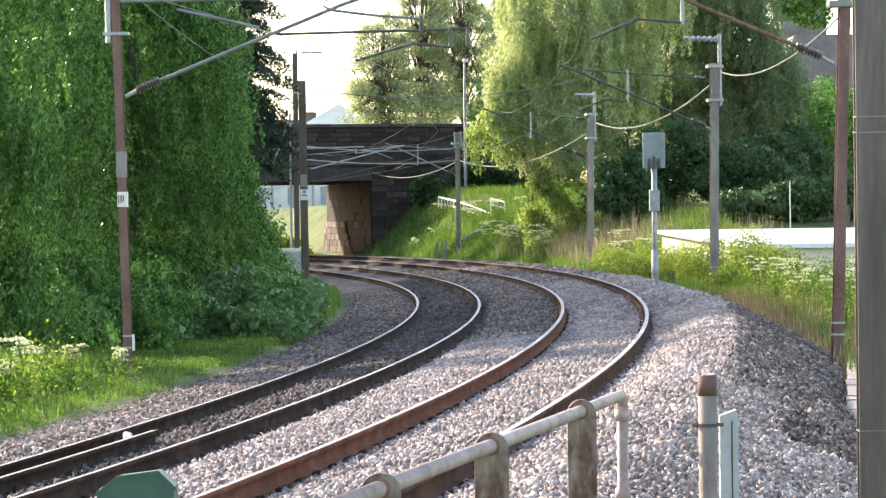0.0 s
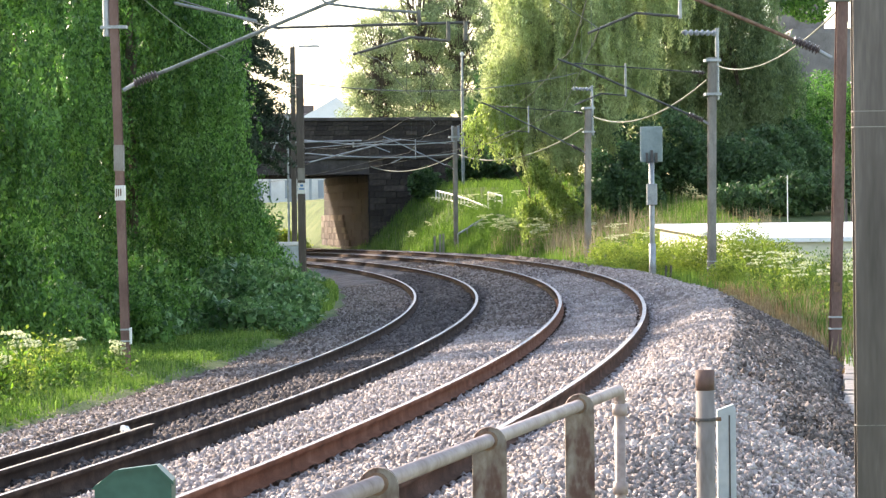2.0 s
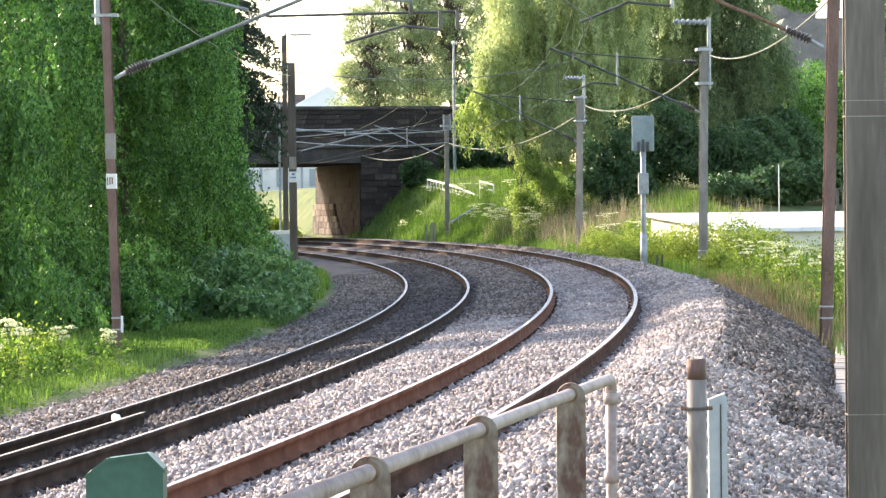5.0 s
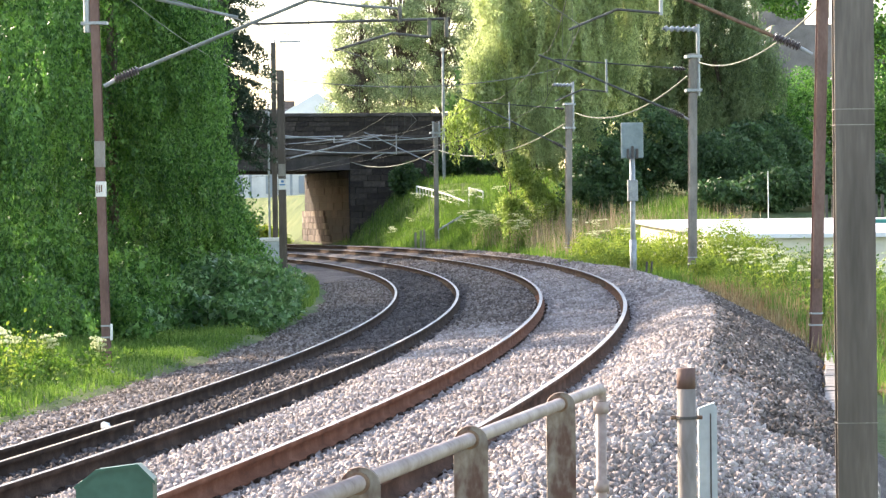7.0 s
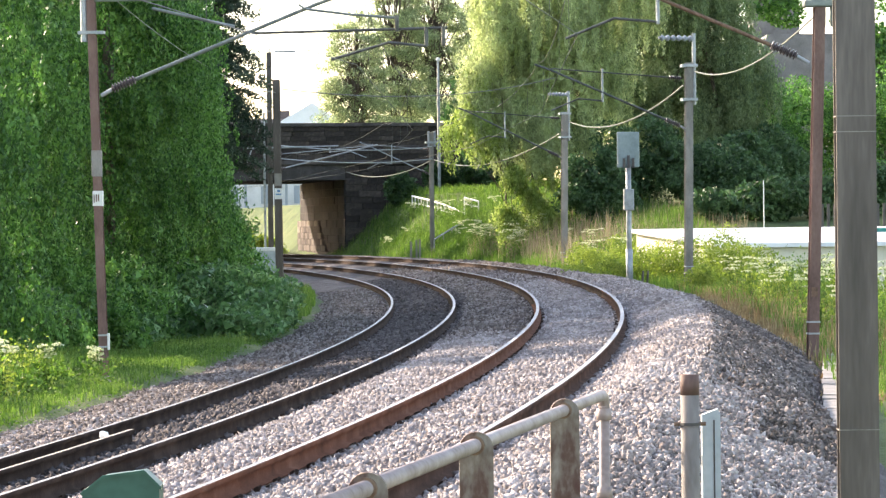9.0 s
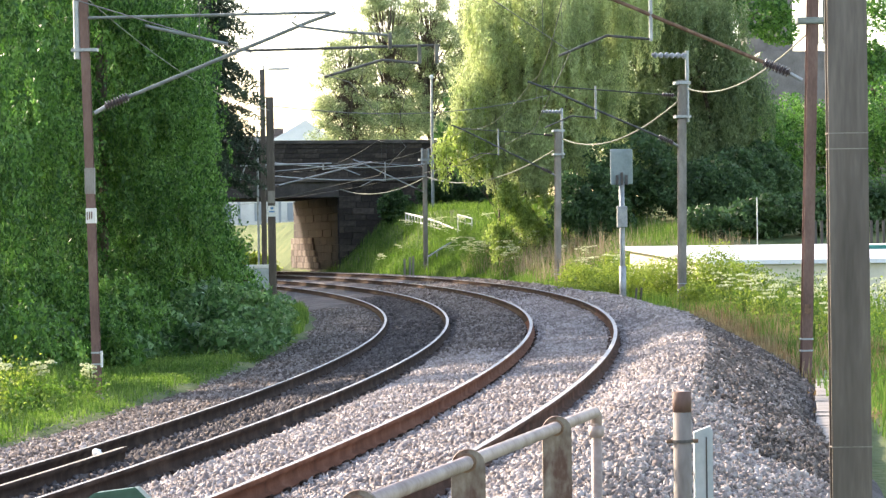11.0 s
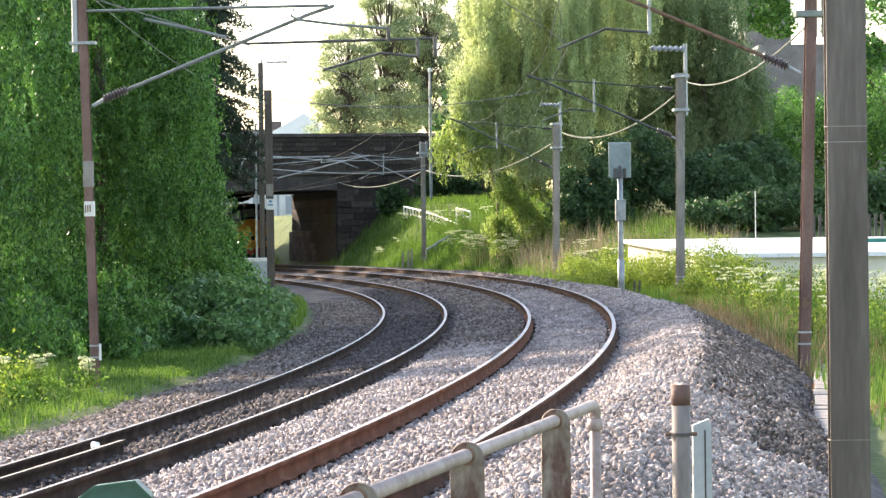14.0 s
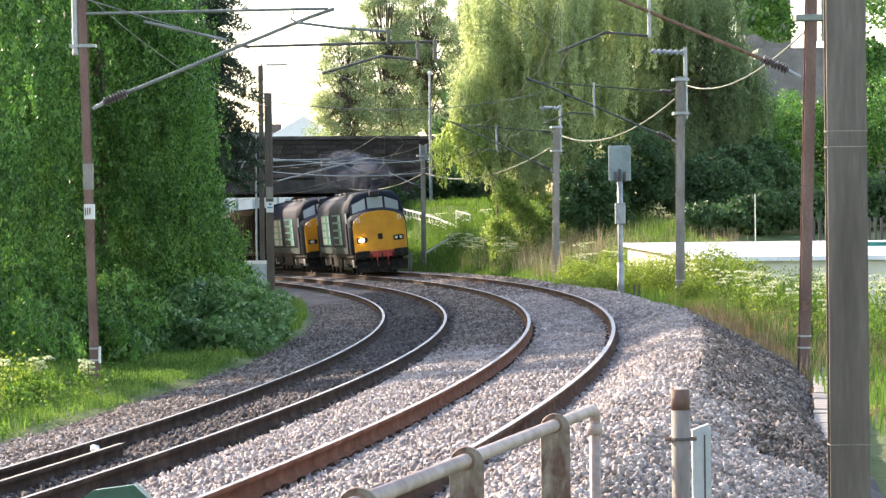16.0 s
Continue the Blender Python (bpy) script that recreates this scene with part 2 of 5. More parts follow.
def haze_mat():
    """Thin smoke: light is scattered to both sides of each wisp, and most of it passes through."""
    m = bpy.data.materials.new("exhaust_haze")
    m.use_nodes = True
    N, L = m.node_tree.nodes, m.node_tree.links
    N.remove(N["Principled BSDF"])
    front, back, clear = N.new("ShaderNodeBsdfDiffuse"), N.new("ShaderNodeBsdfTranslucent"), N.new("ShaderNodeBsdfTransparent")
    for b in (front, back):
        b.inputs[0].default_value = (.52, .59, .74, 1)
    both, mix = N.new("ShaderNodeMixShader"), N.new("ShaderNodeMixShader")
    both.inputs[0].default_value = .5
    L.new(front.outputs[0], both.inputs[1]), L.new(back.outputs[0], both.inputs[2])
    n = N.new("ShaderNodeTexNoise")
    n.inputs["Scale"].default_value, n.inputs["Detail"].default_value = .9, 5
    tc = N.new("ShaderNodeTexCoord")
    L.new(tc.outputs["Object"], n.inputs["Vector"])
    r = N.new("ShaderNodeMapRange")
    r.inputs[1].default_value, r.inputs[2].default_value, r.inputs[3].default_value, r.inputs[4].default_value = .30, .66, 0, .05
    L.new(n.outputs[0], r.inputs[0]), L.new(r.outputs[0], mix.inputs[0])
    L.new(clear.outputs[0], mix.inputs[1]), L.new(both.outputs[0], mix.inputs[2])
    L.new(mix.outputs[0], N["Material Output"].inputs[0])
    return m


M["smoke"] = haze_mat()
# rough abutment stone with sunlight put into its paler colour
M["stone_lit"] = by_object(mat("bridge_sunlit_block", [(.05, .038, .03), (.12, .094, .077), (.26, .215, .18)], 2.2, .9, bump=.08, bump_scale=7, fine=11), .5)
# soot, and the deck's shade painted into the same dark colour
M["stone_soot_shade"] = by_object(mat("bridge_sooty_shaded_block", [(.012, .010, .009), (.024, .019, .016), (.05, .04, .033)], .9, .95, bump=.04, bump_scale=6, fine=7), .3)
M["stone_obj"] = by_object(mat("bridge_stone_block", [(.026, .019, .015), (.055, .042, .034), (.12, .094, .077)], .7, .9, bump=.05, bump_scale=6, fine=6), .35)


# ---- helpers for meshes ----
def link(name, bm, material, parent=None, label="", smooth=False):
    me = bpy.data.meshes.new(name)
    bm.to_mesh(me)
    bm.free()
    for m in (material if isinstance(material, (list, tuple)) else [material]):
        me.materials.append(m)
    if smooth:
        for p in me.polygons:
            p.use_smooth = True
    ob = new(name, me)
    ob.parent = parent
    if label:
        ob["label"] = label
    return ob


def part(name, bm, material, parent, label="", smooth=False):
    return link(name, bm, material, parent, label, smooth)


def thing(name, at, label, category, group="", rz=0.0, kind=""):
    ob = new(name)
    ob.empty_display_size = 0.2
    ob.matrix_world = pose(*at, 0, 0, rz)
    return tagged(ob, label, category, group, kind)


def box(bm, x0, y0, z0, x1, y1, z1, bevel=0.0):
    r = bmesh.ops.create_cube(bm, size=1.0, matrix=Matrix.Translation(((x0 + x1) / 2, (y0 + y1) / 2, (z0 + z1) / 2)) @ Matrix.Diagonal((x1 - x0, y1 - y0, z1 - z0, 1)))
    if bevel:
        es = list({e for v in r["verts"] for e in v.link_edges})
        bmesh.ops.bevel(bm, geom=es, offset=bevel, segments=2, affect="EDGES", profile=0.6)
    return bm


def boxed(*a, bevel=0.0):
    return box(bmesh.new(), *a, bevel=bevel)


def tube(bm, pts, r, seg=8, r2=None):
    """A round bar along pts, tapering from r to r2."""
    pts = [Vector(p) for p in pts]
    rings = []
    for i, p in enumerate(pts):
        d = (pts[min(i + 1, len(pts) - 1)] - pts[max(i - 1, 0)]).normalized()
        a = d.cross(Vector((0, 0, 1)))
        a = a.normalized() if a.length > 1e-3 else Vector((1, 0, 0))
        b = d.cross(a)
        rr = r if r2 is None else r + (r2 - r) * i / (len(pts) - 1)
        rings.append([bm.verts.new(p + (a * math.cos(t) + b * math.sin(t)) * rr) for t in [2 * math.pi * k / seg for k in range(seg)]])
    for q, w in zip(rings, rings[1:]):
        for k in range(seg):
            bm.faces.new((q[k], q[(k + 1) % seg], w[(k + 1) % seg], w[k]))
    bm.faces.new(rings[0][::-1]), bm.faces.new(rings[-1])
    return bm


def ribbed(bm, a, b, radii, seg=10):
    """One turned body from a to b whose radius runs through radii."""
    a, b = Vector(a), Vector(b)
    d = (b - a).normalized()
    u = d.orthogonal().normalized()
    v = d.cross(u)
    rings = []
    for i, r in enumerate(radii):
        p = a.lerp(b, i / (len(radii) - 1))
        rings.append([bm.verts.new(p + (u * math.cos(t) + v * math.sin(t)) * r) for t in [2 * math.pi * k / seg for k in range(seg)]])
    for q, w in zip(rings, rings[1:]):
        for k in range(seg):
            bm.faces.new((q[k], q[(k + 1) % seg], w[(k + 1) % seg], w[k]))
    bm.faces.new(rings[0][::-1]), bm.faces.new(rings[-1])
    bmesh.ops.recalc_face_normals(bm, faces=bm.faces)
    return bm


def rod(pts, r, seg=8, r2=None):
    bm = tube(bmesh.new(), pts, r, seg, r2)
    bmesh.ops.recalc_face_normals(bm, faces=bm.faces)
    return bm


def prism(poly, z0, z1, axis="z"):
    """An outline in two axes drawn out along the third."""
    bm = bmesh.new()
    put = {"z": lambda a, b, c: (a, b, c), "y": lambda a, b, c: (a, c, b), "x": lambda a, b, c: (c, a, b)}[axis]
    lo = [bm.verts.new(put(a, b, z0)) for a, b in poly]
    hi = [bm.verts.new(put(a, b, z1)) for a, b in poly]
    bm.faces.new(lo[::-1]), bm.faces.new(hi)
    n = len(poly)
    for i in range(n):
        bm.faces.new((lo[i], lo[(i + 1) % n], hi[(i + 1) % n], hi[i]))
    bmesh.ops.recalc_face_normals(bm, faces=bm.faces)
    return bm


def raw(name, verts, faces, material, parent=None):
    """A mesh straight from arrays, for stuff of many pieces."""
    me = bpy.data.meshes.new(name)
    verts, faces = np.asarray(verts, np.float32), np.asarray(faces, np.int32)
    me.vertices.add(len(verts))
    me.vertices.foreach_set("co", verts.ravel())
    k = faces.shape[1]
    me.loops.add(faces.size)
    me.loops.foreach_set("vertex_index", faces.ravel())
    me.polygons.add(len(faces))
    me.polygons.foreach_set("loop_start", np.arange(0, faces.size, k, dtype=np.int32))
    me.update(calc_edges=True)
    me.validate()
    me.materials.append(material)
    ob = new(name, me)
    ob.parent = parent
    return ob


rng = np.random.default_rng(7)

# ---- the line of the railway ----
LEAN = 0.106            # cross fall of the canted bed
STEP = 0.5
SS = np.arange(-70, 620, STEP)
KK = np.interp(SS, [-60, 20, 90, 160], [.00381, .00285, .00172, .00142])
TH = np.cumsum(KK) * STEP
TH = TH - np.interp(0, SS, TH) - 0.09398
XX = np.cumsum(-np.sin(TH)) * STEP
YY = np.cumsum(np.cos(TH)) * STEP
XX += 0.2734 - np.interp(0, SS, XX)
YY += 40 - np.interp(0, SS, YY)
ZZ = np.where(SS < 240, .00155 * SS - .05 * SS * SS / 2500, .00155 * 240 - 1.152)


def line(s, o, up=0.0):
    """Places beside the line: s along it, o to its right, up over the plane of the rail heads."""
    th = np.interp(s, SS, TH)
    return (np.interp(s, SS, XX) + o * np.cos(th), np.interp(s, SS, YY) + o * np.sin(th), np.interp(s, SS, ZZ) + LEAN * np.clip(o, -3.2, 3.2) + up)


def beside(x, y):
    """Along and across: the place of (x, y) by the line."""
    x, y = np.asarray(x, float), np.asarray(y, float)
    q = slice(0, len(SS), 4)
    s_out, o_out = np.empty(x.size), np.empty(x.size)
    xs, ys, th = XX[q], YY[q], TH[q]
    xf, yf = x.ravel(), y.ravel()
    for a in range(0, x.size, 4000):
        dx, dy = xf[a:a + 4000, None] - xs, yf[a:a + 4000, None] - ys
        k = (dx * dx + dy * dy).argmin(1)
        j = np.arange(len(k))
        along = -np.sin(th[k]) * dx[j, k] + np.cos(th[k]) * dy[j, k]
        s_out[a:a + 4000] = SS[q][k] + along
        o_out[a:a + 4000] = np.cos(th[k]) * dx[j, k] + np.sin(th[k]) * dy[j, k]
    return s_out.reshape(x.shape), o_out.reshape(x.shape)


def ease(v, a, b):
    t = np.clip((v - a) / (b - a), 0, 1)
    return t * t * (3 - 2 * t)


def wob(x, y, f):
    return np.sin(x * f + 1.3) * np.cos(y * f * .83 + .4) + .5 * np.sin(x * f * 2.3 + y * f * 1.7)


def height(x, y):
    """The ground: the bed under the ballast, the verges, and the bank towards the bridge."""
    s, o = beside(x, y)
    base = np.interp(s, SS, ZZ)
    right = np.interp(s, [-60, -20, 0, 34, 110], [-.15, -.42, -.40, -.06, .02])
    left = np.interp(s, [-60, 0, 60], [-.62, -.50, -.45])
    verge = np.where(o > 0, right, left)
    bank = ease(s, 38, 105) * np.clip((o - 4.3) * (.62 + .38 * ease(s, 116, 127)), 0, 3.6) * np.where(o > 0, 1, 0)
    far_right = -1.0 * ease(o, 8, 12) * (1 - ease(s, 40, 75)) * (o > 0)
    lbank = np.clip((-o - 7) * .10, 0, 2) * (o < 0)
    inside = 1 - ease(abs(o), 3.4, 4.6)
    z = verge + bank + far_right + lbank + .05 * wob(x, y, .9) * (1 - inside)
    return base + z * (1 - inside) + (-.62 + LEAN * np.clip(o, -3, 3)) * inside


# ---- ground ----
def build_ground():
    gx = np.concatenate([[-3000, -1200, -500, -220, -120, -80], np.arange(-60, -16, 2), np.arange(-16, 20, .5), np.arange(20, 62, 2), [80, 120, 220, 500, 1200, 3000]])
    gy = np.concatenate([[-1500, -400, -120, -40, -15], np.arange(-8, 190, 1.0), np.arange(190, 320, 5), [360, 420, 520, 700, 1200, 2200, 4000]])
    X, Y = np.meshgrid(gx, gy)
    Z = height(X, Y)
    n, m = len(gx), len(gy)
    i = np.arange(n * m).reshape(m, n)
    F = np.stack([i[:-1, :-1], i[:-1, 1:], i[1:, 1:], i[1:, :-1]], -1).reshape(-1, 4)
    g = raw("ground", np.stack([X, Y, Z], -1).reshape(-1, 3), F, M["soil"])
    for p in g.data.polygons:
        p.use_smooth = True
    tagged(g, "grassy ground with soil, rising to a bank", "ground", kind="structure")


build_ground()


def ribbon(name, s0, s1, ds, prof, material):
    """A sheet along the line with the cross profile prof(s) -> (o, up) rows, up being over the plane of the rail heads."""
    V, cols = [], None
    svals = np.arange(s0, s1, ds)
    for s in svals:
        pr = prof(s)
        cols = len(pr)
        for o, up in pr:
            V.append(line(s, o, up))
    i = np.arange(len(V)).reshape(len(svals), cols)
    F = np.stack([i[:-1, :-1], i[:-1, 1:], i[1:, 1:], i[1:, :-1]], -1).reshape(-1, 4)
    return raw(name, V, F, material)


def toe_right(s):
    return 5.25 + .35 * math.sin(s * .31) * .5 - 1.1 * float(ease(np.float64(s), 18, 45))


def bed_profile(s):
    k = .03 * math.sin(s * 1.7)
    tr = toe_right(s)
    heap = .16 * float(ease(np.float64(s), -30, -5) * (1 - ease(np.float64(s), 8, 26)))
    return [(-4.75 + k, -.30), (-4.1, -.22), (-3.4, -.12), (-2.75, -.14), (-2.4, -.185), (-2.05, -.165), (-1.6, -.155), (-1.2, -.165), (-.89, -.185), (-.5, -.15), (0, -.12), (.5, -.15), (.89, -.19), (1.25, -.165), (1.6, -.155), (2.0, -.165), (2.4, -.18), (2.8, -.12), (3.25, -.08 + heap * .6), (3.7, -.10 + heap), (4.2, -.27 + heap * .55), ((4.2 + tr) / 2, -.50 + heap * .3), (tr, -.78)]


tagged(ribbon("ballast_bed", -45, 330, .5, bed_profile, M["bed"]), "grey-brown crushed stone track bed under the rails", "ballast", kind="structure")


# ---- tracks ----
RAIL = [(-.07, -.159), (.07, -.159), (.07, -.148), (.012, -.128), (.009, -.05), (.034, -.04), (.036, -.008), (.030, 0), (-.030, 0), (-.036, -.008), (-.034, -.04), (-.009, -.05), (-.012, -.128), (-.07, -.148)]


def rail_mesh(o, s0, s1):
    ds = np.concatenate([np.arange(s0, min(60, s1), .8), np.arange(60, s1, 2.5)]) if s1 > 60 else np.arange(s0, s1, .8)
    bm = bmesh.new()
    rings = []
    far = []
    for s in ds:
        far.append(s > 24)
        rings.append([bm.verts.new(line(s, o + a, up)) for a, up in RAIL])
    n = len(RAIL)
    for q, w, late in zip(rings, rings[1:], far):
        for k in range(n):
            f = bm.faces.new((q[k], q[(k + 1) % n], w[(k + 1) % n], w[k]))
            # head steel on top; sides take the darker material past 24 m
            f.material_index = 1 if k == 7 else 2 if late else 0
            f.smooth = k not in (7,)
    bm.faces.new(rings[0][::-1]), bm.faces.new(rings[-1])
    bmesh.ops.recalc_face_normals(bm, faces=bm.faces)
    return bm


def build_track(centre, label, sides):
    t = thing("railway_track", (0, 0, 0), label, "railway track", "running tracks")
    for o, m in zip((centre - .7525, centre + .7525), sides):
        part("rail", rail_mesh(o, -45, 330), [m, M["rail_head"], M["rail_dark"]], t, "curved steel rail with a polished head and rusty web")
    clip = bmesh.new()
    box(clip, -.035, -.04, 0, .035, .04, .025, bevel=.008)
    tube(clip, [(-.03, -.04, .02), (.0, -.045, .034), (.02, 0, .03), (.0, .045, .034)], .008, 5)
    me = bpy.data.meshes.new("rail_clip")
    clip.to_mesh(me), clip.free()
    me.materials.append(M["rail_dark"])
    for o in (centre - .7525, centre + .7525):
        for k in range(70):
            s = -24 + .65 * k
            for side in (-.115, .115):
                c = new("rail_clip", me)
                c.parent = t
                c.location = line(s, o + side * .9, -.172)
                c.rotation_euler = (0, -.1, float(np.interp(s, SS, TH)) + (math.pi if side < 0 else 0))
    return t


build_track(1.64, "outer running track on pale stone ballast with rust-red rails", (M["rail_rust"], M["rail_brown"]))
build_track(-1.64, "inner running track on dark oily ballast with dull rails", (M["rail_dark"], M["rail_dark"]))

old = thing("spare_rail", (0, 0, 0), "loose length of old rail lying between the running rails", "rail")
part("rail_length", rail_mesh(-1.84, -38, -11.0), [M["rail_dark"], M["concrete"], M["rail_dark"]], old)
litter = thing("litter", line(-11.8, -2.12, -.10), "crumpled white and brown scrap between the rails", "litter")
bm = bmesh.new()
for k in range(5):
    bmesh.ops.create_icosphere(bm, subdivisions=1, radius=.055 + .02 * (k % 3), matrix=Matrix.Translation((.03 * k, -.16 * k + .35, .06 + .02 * (k % 2))) @ Matrix.Diagonal((.7, 1.3, .6, 1)))
for v in bm.verts:
    v.co += Vector((random.uniform(-.015, .015), random.uniform(-.015, .015), random.uniform(-.01, .01)))
part("scrap", bm, M["white_paint"], litter)


# ---- ballast stones ----
def stones(name, s0, s1, o0, o1, pitch, size, material, label, profile_up):
    ns, no = int((s1 - s0) / pitch), int((o1 - o0) / pitch)
    S0, O0 = np.meshgrid(np.arange(ns) * pitch + s0, np.arange(no) * pitch + o0)
    S0, O0 = S0.ravel() + rng.uniform(-.5, .5, S0.size) * pitch, O0.ravel() + rng.uniform(-.5, .5, O0.size) * pitch
    keep = rng.random(S0.size) < .93
    for c in (-2.3925, -.8875, .8875, 2.3925):
        keep &= abs(O0 - c) > .085
    S0, O0 = S0[keep], O0[keep]
    up = profile_up(S0, O0) + rng.uniform(-.012, .02, S0.size)
    X, Y, Z = line(S0, O0, up)
    n = len(X)
    chip = np.array([(1, 0, 0), (-1, .1, 0), (0, 1, .1), (.1, -1, 0), (0, .1, 1), (.1, 0, -1)], float) * .95
    sides = np.array([(0, 2, 4), (2, 1, 4), (1, 3, 4), (3, 0, 4), (2, 0, 5), (1, 2, 5), (3, 1, 5), (0, 3, 5)])
    V = chip[None] * rng.uniform(.65, 1.2, (n, 6, 1)) * rng.uniform(.38, 1.3, (n, 1, 3)) * (size * rng.uniform(.7, 1.3, (n, 1, 1)))
    a, b, c = (rng.uniform(0, 2 * np.pi, n) for _ in range(3))

    def turn(V, i, j, t):
        W = V.copy()
        W[:, :, i] = V[:, :, i] * np.cos(t)[:, None] - V[:, :, j] * np.sin(t)[:, None]
        W[:, :, j] = V[:, :, i] * np.sin(t)[:, None] + V[:, :, j] * np.cos(t)[:, None]
        return W
    V = turn(turn(turn(V, 0, 1, a), 1, 2, b), 0, 2, c) + np.stack([X, Y, Z], -1)[:, None]
    F = (np.arange(n) * 6)[:, None, None] + sides[None]
    ob = raw(name, V.reshape(-1, 3), F.reshape(-1, 3), material)
    return tagged(ob, label, "ballast", kind="stuff")


def prof_up(s, o):
    """The bed's height over the plane of the rail heads at many places."""
    out = np.empty(len(s))
    key = np.round(s * 2) / 2
    for k in np.unique(key):
        pr = np.array(bed_profile(k))
        m = key == k
        out[m] = np.interp(o[m], pr[:, 0], pr[:, 1])
    return out


stones("ballast_stones", -27, -16, -.62, 5.3, .047, .034, M["ballast"], "pale grey and pink crushed stone ballast", prof_up)
stones("ballast_stones", -16, -12, -.62, 4.4, .047, .034, M["ballast"], "pale grey and pink crushed stone ballast", prof_up)
# darker stones past the crest carry the slope's shade as well as dirt
stones("weathered_stones", -16, -10, 4.25, 5.25, .054, .038, M["old"], "weathered stone low on the outer shoulder, coloured darker for the slope's shade", prof_up)
stones("ballast_stones", -12, 10, -.62, 3.85, .05, .036, M["ballast"], "pale grey and pink crushed stone ballast", prof_up)
stones("ballast_stones", -14, -5, 3.85, 4.9, .12, .04, M["ballast"], "pale stones scattered on the dark shoulder", prof_up)
stones("weathered_stones", -10, 26, 3.7, 5.2, .056, .042, M["old"], "weathered stone on the outer shoulder, coloured darker for the slope's shade", prof_up)
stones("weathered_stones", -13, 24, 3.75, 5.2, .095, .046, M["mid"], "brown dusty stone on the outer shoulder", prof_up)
stones("ballast_stones", 10, 42, .89, 3.8, .08, .052, M["ballast"], "pale grey and pink crushed stone ballast", prof_up)
stones("weathered_stones", 8, 46, -.62, .89, .08, .052, M["mid"], "brown dusty stone between the two tracks", prof_up)
stones("ballast_stones", 42, 58, .89, 3.4, .11, .07, M["ballast"], "grey crushed stone ballast along the curve", prof_up)
stones("weathered_stones", 46, 84, -.62, 3.4, .12, .075, M["mid"], "brown dusty stone along the curve", prof_up)
stones("oily_stones", 30, 70, -2.3, -.4, .11, .07, M["oily"], "dark oil-stained stone between the rails", prof_up)
stones("weathered_stones", -23, 3, -4.7, -2.45, .05, .036, M["mid"], "grey-brown crushed stone shoulder beside the inner track", prof_up)
stones("ballast_stones", -23, -4, -4.5, -2.45, .085, .04, M["ballast"], "paler stones scattered on the inner shoulder", prof_up)
stones("weathered_stones", 0, 60, -4.6, -2.45, .08, .05, M["mid"], "brown weathered stone beside the inner track", prof_up)
stones("oily_stones", -20, 30, -2.3, -.62, .075, .048, M["oily"], "dark oil-stained stone between the rails", prof_up)


# ---- leaves ----
def leaf_mesh(name, C, size, long, material, parent=None, down=0.0, flat=0.0):
    """Diamond leaves at the places C; long: length over width; down: how far they hang; flat: how far they lie open to the sky."""
    n = len(C)
    ax = rng.normal(size=(n, 3))
    ax[:, 2] -= down * 2.0
    ax /= np.linalg.norm(ax, axis=1, keepdims=True)
    up = rng.normal(size=(n, 3))
    up[:, 2] += flat * 2
    side = np.cross(ax, up)
    side /= np.linalg.norm(side, axis=1, keepdims=True) + 1e-9
    L = (size * rng.uniform(.6, 1.35, n))[:, None]
    W = L / long
    C = np.asarray(C)
    nrm = np.cross(side, ax)
    V = np.stack([C - ax * L * .5, C + side * W * .5 - ax * L * .05 + nrm * W * .12, C + ax * L * .5, C - side * W * .5 - ax * L * .05 + nrm * W * .12], 1)
    if size > .1:
        V = np.stack([C - ax * L * .58 - side * W * .25, C + side * W * .62, C + ax * L * .58 - side * W * .25], 1)
    k = V.shape[1]
    return raw(name, V.reshape(-1, 3), np.arange(n * k).reshape(n, k), material, parent)


def blob_points(n, lobes, shell=.55, gaps=-.9):
    """Points in the outer shells of ellipsoid lobes (x, y, z, rx, ry, rz), clumped."""
    lobes = np.array(lobes, float)
    w = lobes[:, 3] * lobes[:, 4] + lobes[:, 4] * lobes[:, 5] + lobes[:, 3] * lobes[:, 5]
    k = rng.choice(len(lobes), n, p=w / w.sum())
    d = rng.normal(size=(n, 3))
    d /= np.linalg.norm(d, axis=1, keepdims=True)
    r = shell + (1.06 - shell) * rng.random(n) ** .6
    P = lobes[k, :3] + d * r[:, None] * lobes[k, 3:]
    m = np.sin(P[:, 0] * 2.7 + P[:, 2] * 1.9) + np.sin(P[:, 1] * 2.3 - P[:, 2] * 2.9 + 1) + np.sin(P[:, 2] * 4.1 + P[:, 0] * 3.7) * .8
    return P[m + rng.normal(size=n) * .6 > gaps]


def rough_lobes(lobes, k=5):
    """Each lobe with smaller ones set into its surface, so that no outline is round."""
    out = [(a, b, c, d * .86, e * .86, f * .86) for a, b, c, d, e, f in lobes]
    for a, b, c, d, e, f in lobes:
        for _ in range(k):
            u = rng.normal(size=3)
            u /= np.linalg.norm(u)
            q = rng.uniform(.28, .5)
            out.append((a + u[0] * d * .85, b + u[1] * e * .85, c + u[2] * f * .85, d * q, e * q, f * q))
    return out


def trunk(pts, r, r2, limbs, name_parent):
    bm = bmesh.new()
    tube(bm, pts, r, 9, r2)
    for a, b, rr in limbs:
        mid = (Vector(a) + Vector(b)) / 2 + Vector((0, 0, .25))
        tube(bm, [a, mid, b], rr, 6, rr * .35)
    bmesh.ops.recalc_face_normals(bm, faces=bm.faces)
    return part("trunk", bm, M["bark"], name_parent, smooth=True)


